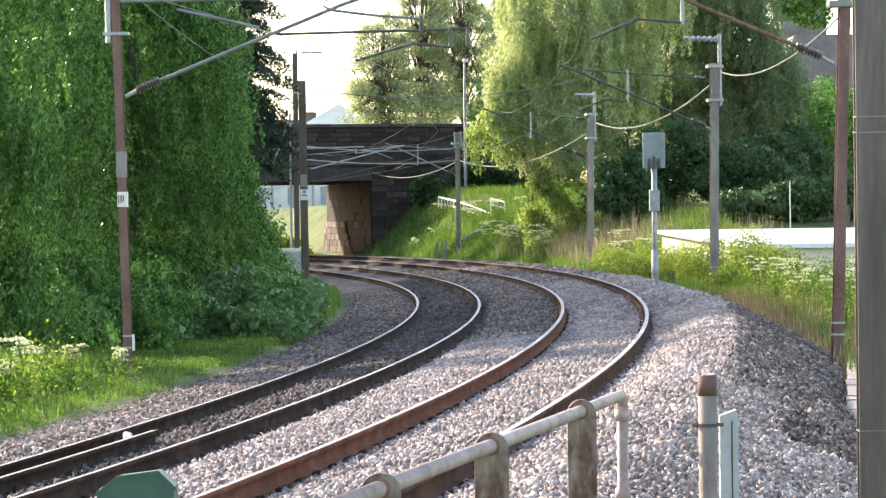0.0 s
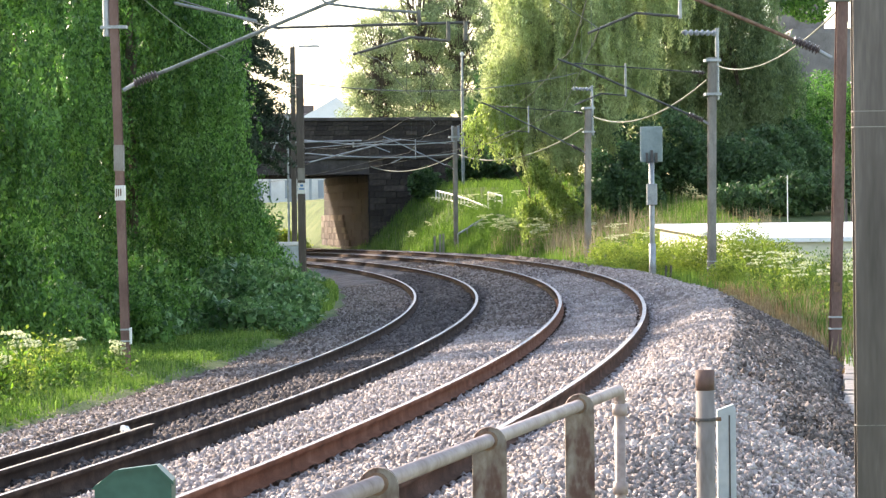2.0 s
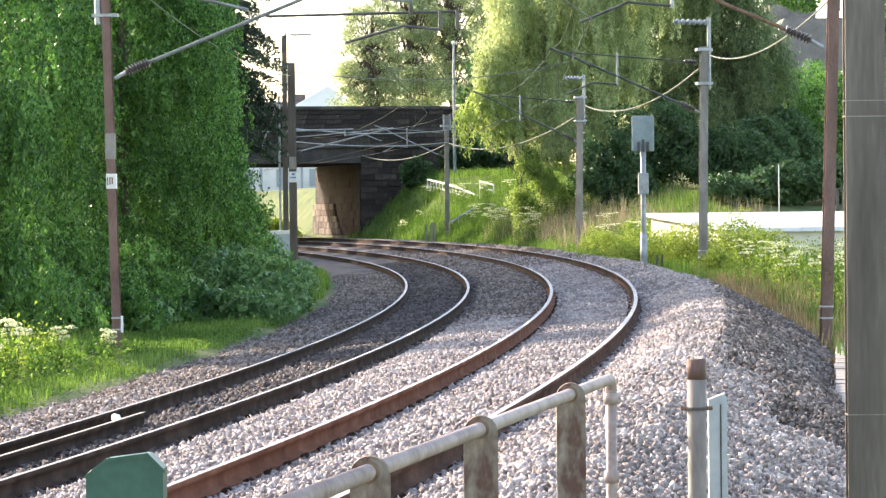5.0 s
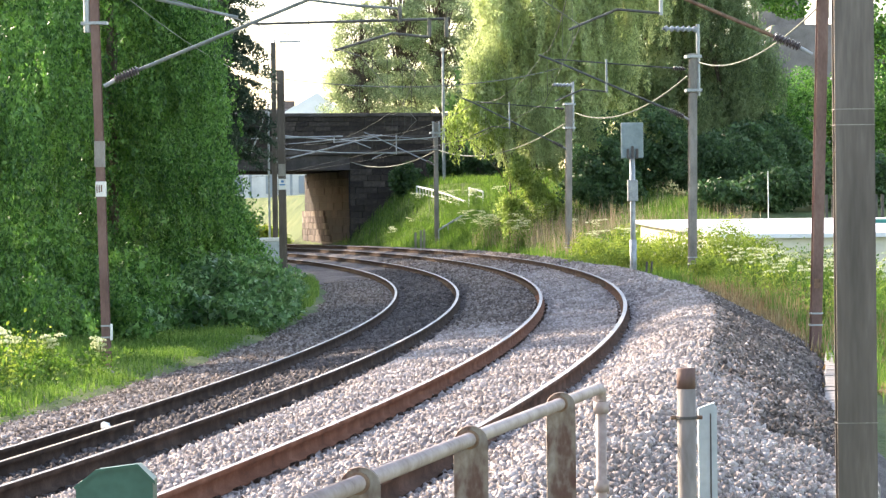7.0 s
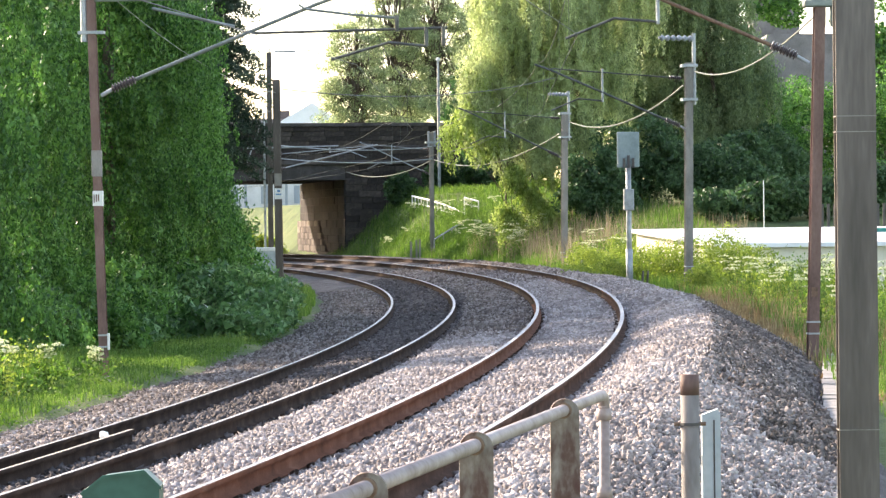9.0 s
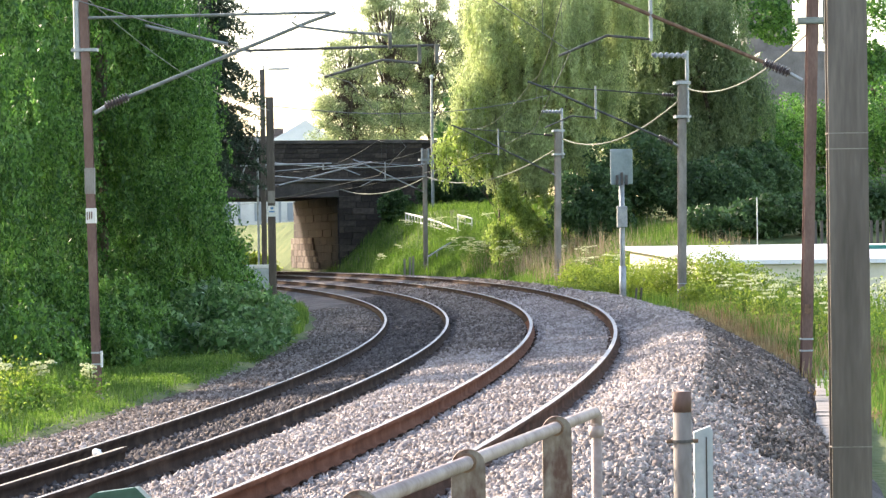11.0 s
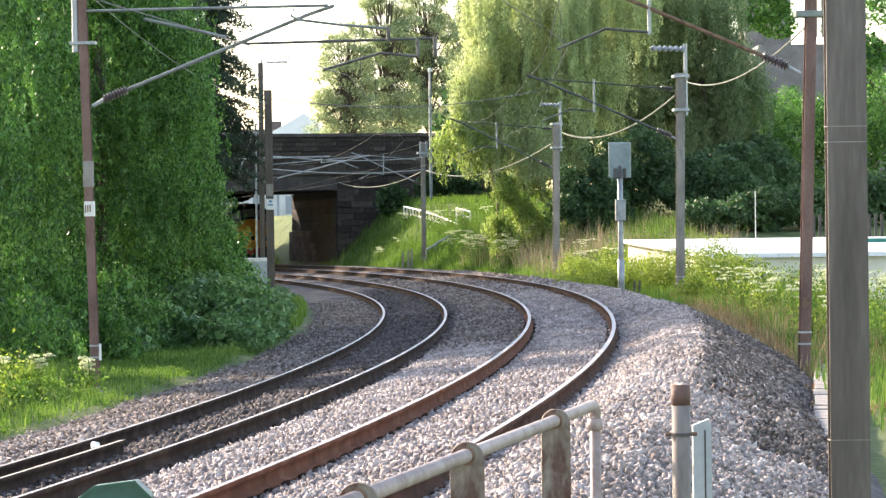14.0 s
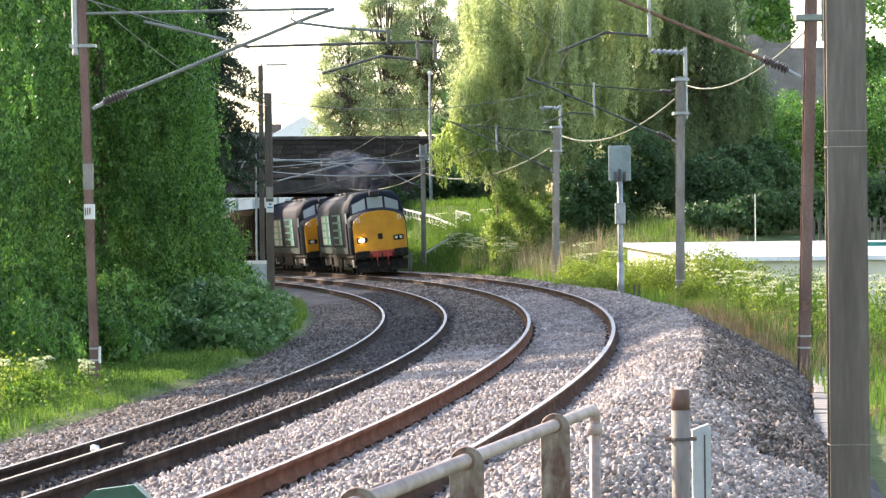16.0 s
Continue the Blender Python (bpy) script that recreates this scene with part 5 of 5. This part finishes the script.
part("wall", slab([(8.3, 80), (22, 81), (22, 95), (7.1, 95)], -1.6, (1.08, 1.08, 1.44, 1.44)), M["cream"], lb, "cream rendered wall")
part("roof", slab([(8.1, 79.8), (22.2, 80.8), (22.2, 95.2), (6.9, 95.2)], (1.04, 1.04, 1.43, 1.43), (1.16, 1.16, 1.54, 1.54)), M["roof_white"], lb, "white roof sheet")
gb = thing("small_shed", (14.6, 90, -1.0), "small teal-roofed shed beyond the mast", "shed")
part("wall", boxed(-1, -1, 0, 3, 1, 2.3), M["concrete"], gb)
part("roof", boxed(-1.2, -1.2, 2.3, 3.2, 1.2, 2.5), M["teal"], gb)

# church on the hill behind the hedge
ch = thing("church", (33, 262, 3.4), "old grey stone church with slate roof and tower behind trees", "church")
part("nave", boxed(-3.6, 0, 0, 12, 9, 9.4), M["slate_wall"], ch, "grey stone wall")
part("roof", prism([(-4, 9.2), (12.5, 9.2), (11.5, 15), (-1.5, 15)], -.5, 9, "y"), M["slate"], ch, "slate roof")
part("porch", prism([(-2.9, 0), (-.6, 0), (-.6, 9.4), (-1.75, 12.6), (-2.9, 9.4)], -1.2, 0, "y"), M["slate_wall"], ch)
part("tower", boxed(-2.0, 6, 0, 2.2, 12, 24), M["slate_wall"], ch)
for x in (-2.2, -1.5):
    part("window", prism([(x, 7.2), (x + .45, 7.2), (x + .45, 8.6), (x + .22, 9.0), (x, 8.6)], -1.28, -1.2, "y"), M["glass"], ch)
fp = thing("flag_pole", (29.2, 250, 7.4), "slim pale pole before the church", "pole")
part("shaft", rod([(0, 0, -4), (0, 0, 9)], .10, 6), M["white_paint"], fp)
garden = thing("garden_fence", (15.5, 104, g(15.5, 104)), "dark timber paling fence in the shade of the hedge", "fence")
for k in range(14):
    part("pale", boxed(-1.4 + k * .22, 0, -.2, -1.3 + k * .22, .04, 1.5), M["mast_dark"], garden)
wp = thing("white_pole", (12.3, 104, g(12.3, 104)), "thin white pole by the hedge", "pole")
part("shaft", rod([(0, 0, -.2), (0, 0, 2.3)], .02, 6), M["white_paint"], wp)

# ---- cable trough along the outer verge ----
tr = thing("cable_trough", (0, 0, 0), "concrete cable trough with loose lids along the verge", "cable trough")
lid_me = None
for k in range(34):
    f = k / 33
    y = 21 + f * 25
    x = 3.06 + (y - 21) * .138
    z = -.32
    bm = boxed(-.2, -.36, -.12, .2, .36, .06, bevel=.015) if lid_me is None else None
    if bm:
        lid_me = bpy.data.meshes.new("trough_lid")
        bm.to_mesh(lid_me), bm.free()
        lid_me.materials.append(M["concrete"])
    o = new("trough_lid", lid_me)
    o.parent = tr
    o.location = (x + random.uniform(-.012, .012), y, z + random.uniform(0, .02))
    o.rotation_euler = (random.uniform(-.02, .02), random.uniform(-.03, .03), -.137 + random.uniform(-.02, .02))

# ---- near handrail ----
fence = thing("handrail_fence", (0, 0, 0), "worn white tubular handrail on flaking steel posts", "handrail")
R0, R1v = Vector((-.40, 7.3, 1.0)), Vector((.765, 12.7, 1.0))
tilt = (R1v - R0).normalized()
part("top_tube", rod([R0, R0.lerp(R1v, .5), R1v - tilt * .06, R1v - Vector((0, 0, .012)), R1v - Vector((0, 0, .06))], .0245, 14), M["handrail"], fence, "worn off-white handrail tube", True)
part("end_post", rod([R1v - Vector((0, 0, .05)), R1v - Vector((0, 0, 1.25))], .0235, 12), M["handrail"], fence, "", True)
for zz in (.06, .40):
    part("collar", rod([R1v - Vector((0, 0, zz)), R1v - Vector((0, 0, zz + .05))], .033, 12), M["handrail"], fence, "pipe collar", True)
yaw = math.atan2(-tilt.x, tilt.y)
for f in (.185, .476, .809):
    c = R0.lerp(R1v, f)
    w = .0575
    arc = [(w * math.cos(a), .0 + w * math.sin(a)) for a in np.linspace(0, math.pi, 13)]
    bm = prism([(w, -1.35)] + arc + [(-w, -1.35)], -.022, .022, "y")
    p = part("plate_post", bm, M["post_flaked"], fence, "flat steel post with round top and flaking paint")
    p.location, p.rotation_euler = c + Vector((0, 0, -.012)), (0, 0, 0)
    ring = rod([(0, -.03, 0), (0, .03, 0)], .033, 14)
    p2 = part("ring", ring, M["rust"], fence, "rusty sleeve where the tube passes")
    p2.location, p2.rotation_euler = c, (0, 0, yaw)

post = thing("marker_post", (1.072, 12.0, -.2), "round weathered post with a rust-red cap and a strap", "post")
part("shaft", rod([(0, 0, 0), (0, 0, 1.285)], .038, 14), M["post_grey"], post, "", True)
part("cap", rod([(0, 0, 1.235), (0, 0, 1.318)], .0388, 14), M["mast_brown"], post, "rust-red painted top", True)
for zz in (.55, 1.11):
    part("strap", rod([(0, 0, zz), (0, 0, zz + .012)], .044, 14), M["mast_dark"], post)
    part("bolt", rod([(-.065, 0, zz + .006), (.065, 0, zz + .006)], .009, 6), M["rust"], post)
gp = thing("grey_cable_post", (1.172, 12.2, -.2), "pale grey square cable post with a sloping top", "post")
bm = boxed(-.034, -.03, 0, .034, .03, 1.165)
for v in bm.verts:
    if v.co.z > 1 and v.co.x < 0:
        v.co.z -= .025
part("body", bm, M["grey_paint"], gp)
part("groove", boxed(.012, -.0335, .0, .018, -.0300, 1.12), M["mast_dark"], gp, "dark joint line")
part("side_channel", boxed(.034, -.028, .0, .042, .028, 1.15), M["grey_paint"], gp)

# green hooded box on a post, close to the path
gx = thing("green_box", (-.945, 9.0, 0), "dark green metal hood with a faceted top on a post", "box")
bm = prism([(-.117, .86), (.117, .86), (.117, .955), (.07, 1.0), (-.055, .985), (-.117, .945)], -.07, .07, "y")
part("hood", bm, M["green_box"], gx)
part("lip", prism([(-.124, .938), (-.055, .992), (.072, 1.008), (.124, .955), (.124, .944), (.07, .998), (-.053, .982), (-.117, .932)], -.078, -.07, "y"), M["green_box"], gx, "folded green edge")
part("post", rod([(0, 0, -.2), (0, 0, .87)], .03, 8), M["green_box"], gx)

# bent cable lying at the edge of the stones
cb = thing("loose_cable", (0, 0, 0), "dark loose cable bowed over the edge of the stones", "cable")
part("cable", rod([(4.62, 44.6, -.12), (4.78, 44.4, .0), (4.98, 44.2, .0), (5.2, 43.9, -.12), (5.45, 43.6, -.36)], .013, 6), M["insul"], cb)


# ---- train ----
def body_section(w, h0, h1):
    """Side, shoulder and roof of the body, from sill to sill."""
    pts = [(-w, h0), (-w * 1.0, h1 - .95), (-w * .985, h1 - .78)]
    pts += [(-w * .985 * math.cos(a), h1 - .78 + .78 * math.sin(a) ** .9) for a in np.linspace(.25, math.pi / 2, 6)]
    right = [(-x, z) for x, z in pts[::-1]][1:]
    return pts + right


def loft(sections, mats=1):
    bm = bmesh.new()
    rings = [[bm.verts.new(v) for v in sec] for sec in sections]
    n = len(rings[0])
    for q, w in zip(rings, rings[1:]):
        for k in range(n - 1):
            bm.faces.new((q[k], q[k + 1], w[k + 1], w[k]))
        bm.faces.new((q[n - 1], q[0], w[0], w[n - 1]))
    bm.faces.new(rings[0]), bm.faces.new(rings[-1][::-1])
    bmesh.ops.recalc_face_normals(bm, faces=bm.faces)
    return bm


def taller(z):
    """The high nose: lifts the heights of the front above its beam."""
    return float(np.interp(z, [1.1, 2.6, 3.36, 3.85], [1.1, 2.93, 3.66, 3.9])) if z > 1.1 else z


def locomotive(label):
    """Front at y = 0 facing -y, body to y = 18.6; z = 0 at the rail heads."""
    t = thing("locomotive", (0, 0, 0), label, "locomotive", "locomotives")
    W = 1.34
    sec = lambda y, w, h0, h1: [(x, y, z) for x, z in body_section(w, h0, h1)]
    part("body", loft([sec(1.75, W, 1.02, 3.80), sec(2.2, W, 1.02, 3.86), sec(16.4, W, 1.02, 3.86), sec(16.85, W, 1.02, 3.80)]), M["navy"], t, "dark navy body side", True)
    part("roof_panel", loft([[(x * .94, y, z + .02) for x, z in body_section(W, 3.05, 3.87)] for y in (2.6, 16)]), M["roof_grey"], t, "grey weathered roof", True)
    for k in range(5):
        part("roof_hatch", boxed(-.55, 4 + k * 2.3, 3.84, .55, 5.6 + k * 2.3, 3.95, bevel=.03), M["roof_grey"], t)
    for k in range(2):
        part("exhaust_port", boxed(-.3, 8 + k * 1.6, 3.9, .3, 8.5 + k * 1.6, 4.0, bevel=.02), M["under"], t)
    for end in (0, 1):
        F = (lambda y: y) if end == 0 else (lambda y: 18.6 - y)
        nose = []
        for y, w, zt, zb in ((.02, .84, 2.46, 1.12), (.0, 1.06, 2.40, 1.08), (.10, 1.20, 2.47, 1.04), (.35, 1.28, 2.56, 1.02), (.9, 1.33, 2.62, 1.02), (1.3, 1.34, 2.64, 1.02)):
            pts = [(-w, zb), (-w * 1.0, zt - .42), (-w * .97, zt - .26), (-w * .86, zt - .13), (-w * .6, zt + .02), (-w * .3, zt + .1), (0, zt + .12)]
            nose.append([(x, F(y), taller(z)) for x, z in pts + [(-x, z) for x, z in pts[:-1][::-1]]])
        part("nose", loft(nose[1:]), M["navy"], t, "nose sides in navy", True)
        face = []
        for y, k in ((-.03, .97), (.09, 1.0), (.13, 1.005)):
            w, zt, zb = 1.215 * k, 2.47, 1.10
            pts = [(-w, zb), (-w, zt - .40), (-w * .96, zt - .22), (-w * .84, zt - .08), (-w * .6, zt + .04), (-w * .3, zt + .12), (0, zt + .145)]
            face.append([(x, F(y), taller(z)) for x, z in pts + [(-x, z) for x, z in pts[:-1][::-1]]])
        part("front_panel", loft(face), M["yellow"], t, "warning yellow front", False)
        cab = []
        for y, w, zt in ((1.02, 1.14, 3.50), (1.28, 1.28, 3.74), (1.9, 1.335, 3.82), (2.3, 1.335, 3.85)):
            h0 = 2.45
            pts = [(-w, h0), (-w * 1.0, 2.86), (-w * .93, 3.16), (-w * .72, zt - .16), (-w * .4, zt - .04), (0, zt)]
            cab.append([(x, F(y), taller(z)) for x, z in pts + [(-x, z) for x, z in pts[:-1][::-1]]])
        part("cab", loft(cab), M["navy"], t, "raised cab in navy", True)
        for x0, x1, *zz in ((-1.08, -.46, 2.56, 2.72, 2.98, 3.24), (-.36, .36, 2.74, 2.74, 3.27, 3.27), (.46, 1.08, 2.72, 2.56, 3.24, 2.98)):
            bm = bmesh.new()
            y0 = .93
            z0a, z0b, z1a, z1b = (taller(z) for z in zz)
            q = [(x0, F(y0 + .06 * abs(x0) - .06), z0a), (x1, F(y0 + .06 * abs(x1) - .06), z0b), (x1, F(y0 + .06 * abs(x1) - .03), z1b), (x0, F(y0 + .06 * abs(x0) - .03), z1a)]
            off = -.03 if end == 0 else .03
            a = [bm.verts.new(p) for p in q]
            b = [bm.verts.new((p[0], p[1] - off * 2, p[2])) for p in q]
            bm.faces.new(a), bm.faces.new(b[::-1])
            for i in range(4):
                bm.faces.new((a[i], a[(i + 1) % 4], b[(i + 1) % 4], b[i]))
            bmesh.ops.recalc_face_normals(bm, faces=bm.faces)
            part("windscreen", bm, M["glass"], t, "pale reflecting windscreen")
        part("windscreen_surround", prism([(x, taller(z)) for x, z in ((-1.16, 2.48), (1.16, 2.48), (1.16, 2.95), (.78, 3.27), (.42, 3.36), (-.42, 3.36), (-.78, 3.27), (-1.16, 2.95))], min(F(.97), F(1.1)), max(F(.97), F(1.1)), "y"), M["navy"], t, "navy frame round the windscreens")
        part("horn_box", boxed(-.22, min(F(.8), F(1.15)), 3.62, .22, max(F(.8), F(1.15)), 3.84, bevel=.06), M["black"], t)
        part("horn", boxed(-.14, min(F(.72), F(.8)), 3.56, .14, max(F(.72), F(.8)), 3.7, bevel=.03), M["under"], t)
        for sx in (-1, 1):
            c = .84 * sx
            lo, hi = sorted((F(-.075), F(.02)))
            part("lamp_cluster", boxed(c - .24, lo, 1.51, c + .24, hi, 1.75, bevel=.07), M["under"], t, "dark marker lamp cluster")
            lo2, hi2 = sorted((F(-.10), F(-.06)))
            lit = end == 0 and sx < 0
            for dx in ((-.04,) if lit else (-.11, .10)):
                bm = bmesh.new()
                bmesh.ops.create_cone(bm, cap_ends=True, segments=14, radius1=.085, radius2=.085, depth=.05, matrix=Matrix.Translation((c + dx, F(-.085), 1.63)) @ Matrix.Diagonal((1.5 if lit else .8, 1, 1 if lit else .8, 1)) @ Matrix.Rotation(math.pi / 2, 4, "X"))
                part("headlight" if lit else "marker_lamp", bm, M["lamp_glow"] if lit else M["lamp_off"], t, "lit headlight" if lit else "")
            lo3, hi3 = sorted((F(-.05), F(.06)))
            for dx in (-.055, .055):
                part("lamp_bracket", boxed(.95 * sx + dx - .02, lo3, 2.44, .95 * sx + dx + .02, hi3, 2.64), M["plate"], t)
            part("bracket_top", boxed(.95 * sx - .075, lo3, 2.62, .95 * sx + .075, hi3, 2.66), M["plate"], t)
            bf = rod([(.87 * sx, F(-.45), .98), (.87 * sx, F(.3), .98)], .1, 12)
            part("buffer_shank", bf, M["under"], t, "", True)
            lo4, hi4 = sorted((F(-.52), F(-.45)))
            part("buffer_head", boxed(.87 * sx - .28, lo4, .82, .87 * sx + .28, hi4, 1.14, bevel=.03), M["under"], t, "oval black buffer")
            part("cab_door", boxed(sx * W - .02 if sx > 0 else -W - .012, min(F(1.9), F(2.6)), 1.15, sx * W + .012 if sx > 0 else -W + .02, max(F(1.9), F(2.6)), 3.0, bevel=.01), M["navy"], t)
            part("side_window", boxed(sx * W - .02 if sx > 0 else -W - .016, min(F(1.35), F(1.85)), 2.45, sx * W + .016 if sx > 0 else -W + .02, max(F(1.35), F(1.85)), 2.95, bevel=.01), M["glass"], t)
        lo, hi = sorted((F(-.06), F(.0)))
        part("centre_lamp", boxed(-.11, lo, 1.62, .11, hi, 1.88, bevel=.03), M["under"], t, "square dark centre lamp")
        lo, hi = sorted((F(-.02), F(.5)))
        part("buffer_beam", boxed(-1.22, lo, .74, 1.22, hi, 1.06, bevel=.03), M["under"], t)
        lo, hi = sorted((F(-.10), F(.02)))
        part("coupling_panel", boxed(-.56, lo, .80, .56, hi, 1.10, bevel=.04), M["red"], t, "red pipes and coupling panel")
        for k in range(5):
            part("brake_hose", rod([(-.5 + .25 * k, F(-.12), 1.0), (-.5 + .25 * k, F(-.2), .7), (-.48 + .25 * k, F(-.14), .42)], .03, 6), M["red"] if k % 2 else M["under"], t)
        lo, hi = sorted((F(.05), F(.2)))
        part("plough", prism([(-1.15, .16), (1.15, .16), (1.2, .62), (-1.2, .62)], lo, hi, "y"), M["under"], t, "black snow plough")
        bgy = F(4.2)
        bg = part("bogie", boxed(-1.15, bgy - 2.7, .48, 1.15, bgy + 2.7, .82, bevel=.05), M["under"], t, "black bogie frame")
        for k in (-1, 0, 1):
            for sx in (-.76, .76):
                bm = bmesh.new()
                bmesh.ops.create_cone(bm, cap_ends=True, segments=24, radius1=.54, radius2=.54, depth=.13, matrix=Matrix.Translation((sx, bgy + k * 2.05, .54)) @ Matrix.Rotation(math.pi / 2, 4, "Y"))
                part("wheel", bm, M["under"], bg)
                part("axle_box", boxed(sx * 1.35 - .14, bgy + k * 2.05 - .2, .38, sx * 1.35 + .14, bgy + k * 2.05 + .2, .74, bevel=.04), M["galv"] if k else M["under"], bg)
    for sx in (-1, 1):
        x0, x1 = sorted((sx * (W + .004), sx * (W + .02)))
        # pale and teal panel graphics along the side
        x2, x3 = sorted((sx * (W + .02), sx * (W + .032)))
        for y0 in (4.2, 10.2):
            part("teal_patch", boxed(x0, y0, 1.45, x1, y0 + 4.3, 2.92), M["teal"], t, "dark teal block on the side")
            for r in range(4):
                part("pale_square", boxed(x2, y0 + .1, 1.50 + r * .36, x3, y0 + .7, 1.78 + r * .36), M["pale_green"], t, "pale square block")
                if y0 > 9:
                    part("pale_square", boxed(x2, y0 + 2.0, 1.50 + r * .36, x3, y0 + 4.1, 1.78 + r * .36), M["pale_green"], t, "pale square block")
                else:
                    part("navy_square", boxed(x2, y0 + 1.7, 1.50 + r * .36, x3, y0 + 4.1, 1.76 + r * .36), M["navy"], t)
        part("side_stripe", boxed(x0, 1.9, 1.04, x1, 16.7, 1.34), M["pale_teal"], t, "grey-green lower band")
    part("fuel_tank", boxed(-1.2, 7.2, .35, 1.2, 11.4, 1.0, bevel=.08), M["under"], t)
    part("sole_bar", boxed(-1.25, .4, .85, 1.25, 18.2, 1.06), M["under"], t)
    part("battery_box", boxed(-1.28, 11.8, .45, 1.28, 13.0, 1.0, bevel=.04), M["under"], t)
    return t


loco_front = locomotive("yellow-fronted navy diesel locomotive with teal blocks leading the train")
loco_second = copy_thing(loco_front, pose(0, 0, 0))
tagged(loco_second, "navy diesel locomotive with teal blocks coupled second in the train")
for c in loco_second.children:
    if c.name.startswith("headlight"):
        c.data = c.data.copy()
        c.data.materials[0] = M["lamp_off"]
        c["label"] = "unlit headlight"


def wagon(label):
    """A covered bogie wagon, front at y = 0, body to y = 15."""
    t = thing("goods_wagon", (0, 0, 0), label, "wagon")
    part("body", boxed(-1.3, .3, 1.15, 1.3, 14.7, 3.35, bevel=.04), M["under"], t, "dark grimy body")
    part("roof", prism([(-1.34, 3.33), (1.34, 3.33), (1.15, 3.58), (.6, 3.70), (-.6, 3.70), (-1.15, 3.58)], .25, 14.75, "y"), M["under"], t, "low curved roof")
    part("sole_bar", boxed(-1.25, .1, .92, 1.25, 14.9, 1.16), M["rust"], t, "rusty sole bar")
    for k in range(11):
        for sx in (-1, 1):
            x0, x1 = sorted((sx * 1.298, sx * 1.36))
            part("side_rib", boxed(x0, .5 + k * 1.36, 1.2, x1, .6 + k * 1.36, 3.3), M["under"], t)
    for yb in (2.6, 12.4):
        bg = part("bogie", boxed(-1.1, yb - 1.4, .45, 1.1, yb + 1.4, .8, bevel=.05), M["under"], t, "black bogie frame")
        for dy in (-.95, .95):
            for sx in (-.76, .76):
                bm = bmesh.new()
                bmesh.ops.create_cone(bm, cap_ends=True, segments=20, radius1=.46, radius2=.46, depth=.13, matrix=Matrix.Translation((sx, yb + dy, .46)) @ Matrix.Rotation(math.pi / 2, 4, "Y"))
                part("wheel", bm, M["under"], bg)
    for sx in (-.87, .87):
        part("buffer", rod([(sx, -.35, 1.0), (sx, .15, 1.0)], .14, 12), M["under"], t, "", True)
    return t


goods_wagon = wagon("dark grimy covered wagon behind the locomotives")

# ---- exhaust haze over the engines ----
haze = thing("exhaust_smoke", (0, 0, 0), "thin blue-grey exhaust smoke over the locomotives", "smoke")
for k in range(150):
    bm = bmesh.new()
    f = k / 149
    bmesh.ops.create_icosphere(bm, subdivisions=2, radius=1.0, matrix=Matrix.Translation((rng.normal() * .45, 6.0 + f * 17 + rng.normal() * .6, 4.25 + .9 * f + abs(rng.normal()) * .35)) @ Matrix.Diagonal((rng.uniform(.35, .8), rng.uniform(.5, 1.1), rng.uniform(.25, .6), 1)))
    for v in bm.verts:
        v.co += Vector([.2 * noise.noise(v.co * 2.1 + Vector((k * 3.1, i * 7, 0))) for i in range(3)])
    part("puff", bm, M["smoke"], haze, "", True)


def on_track(s, length=18.6):
    """Where a vehicle stands whose front is at s on the outer track: it faces down the line."""
    a, b = Vector(xyz(s + 3.2, 1.64, 0)), Vector(xyz(s + length - 3.2, 1.64, 0))
    d = (b - a).normalized()
    rz = math.degrees(math.atan2(-d.x, d.y)) - 1.9
    o = a - d * 3.2
    return pose(o.x, o.y, o.z, 0, -math.degrees(math.atan(LEAN)) * .85, rz)


SPEED = 24.2


def front_at(t):
    return 95.1 + (16.0 - t) * SPEED


def motions():
    times = [0, 2, 4, 6, 8, 10, 11, 12, 13, 13.5, 14, 14.25, 14.5, 14.75, 15, 15.25, 15.5, 15.75, 16]
    walk(loco_front, [(t, on_track(front_at(t))) for t in times])
    walk(loco_second, [(t, on_track(front_at(t) + 19.2)) for t in times])
    walk(goods_wagon, [(t, on_track(front_at(t) + 38.6, 15.0)) for t in times])
    walk(haze, [(t, on_track(front_at(t) - 4)) for t in times])


motions()
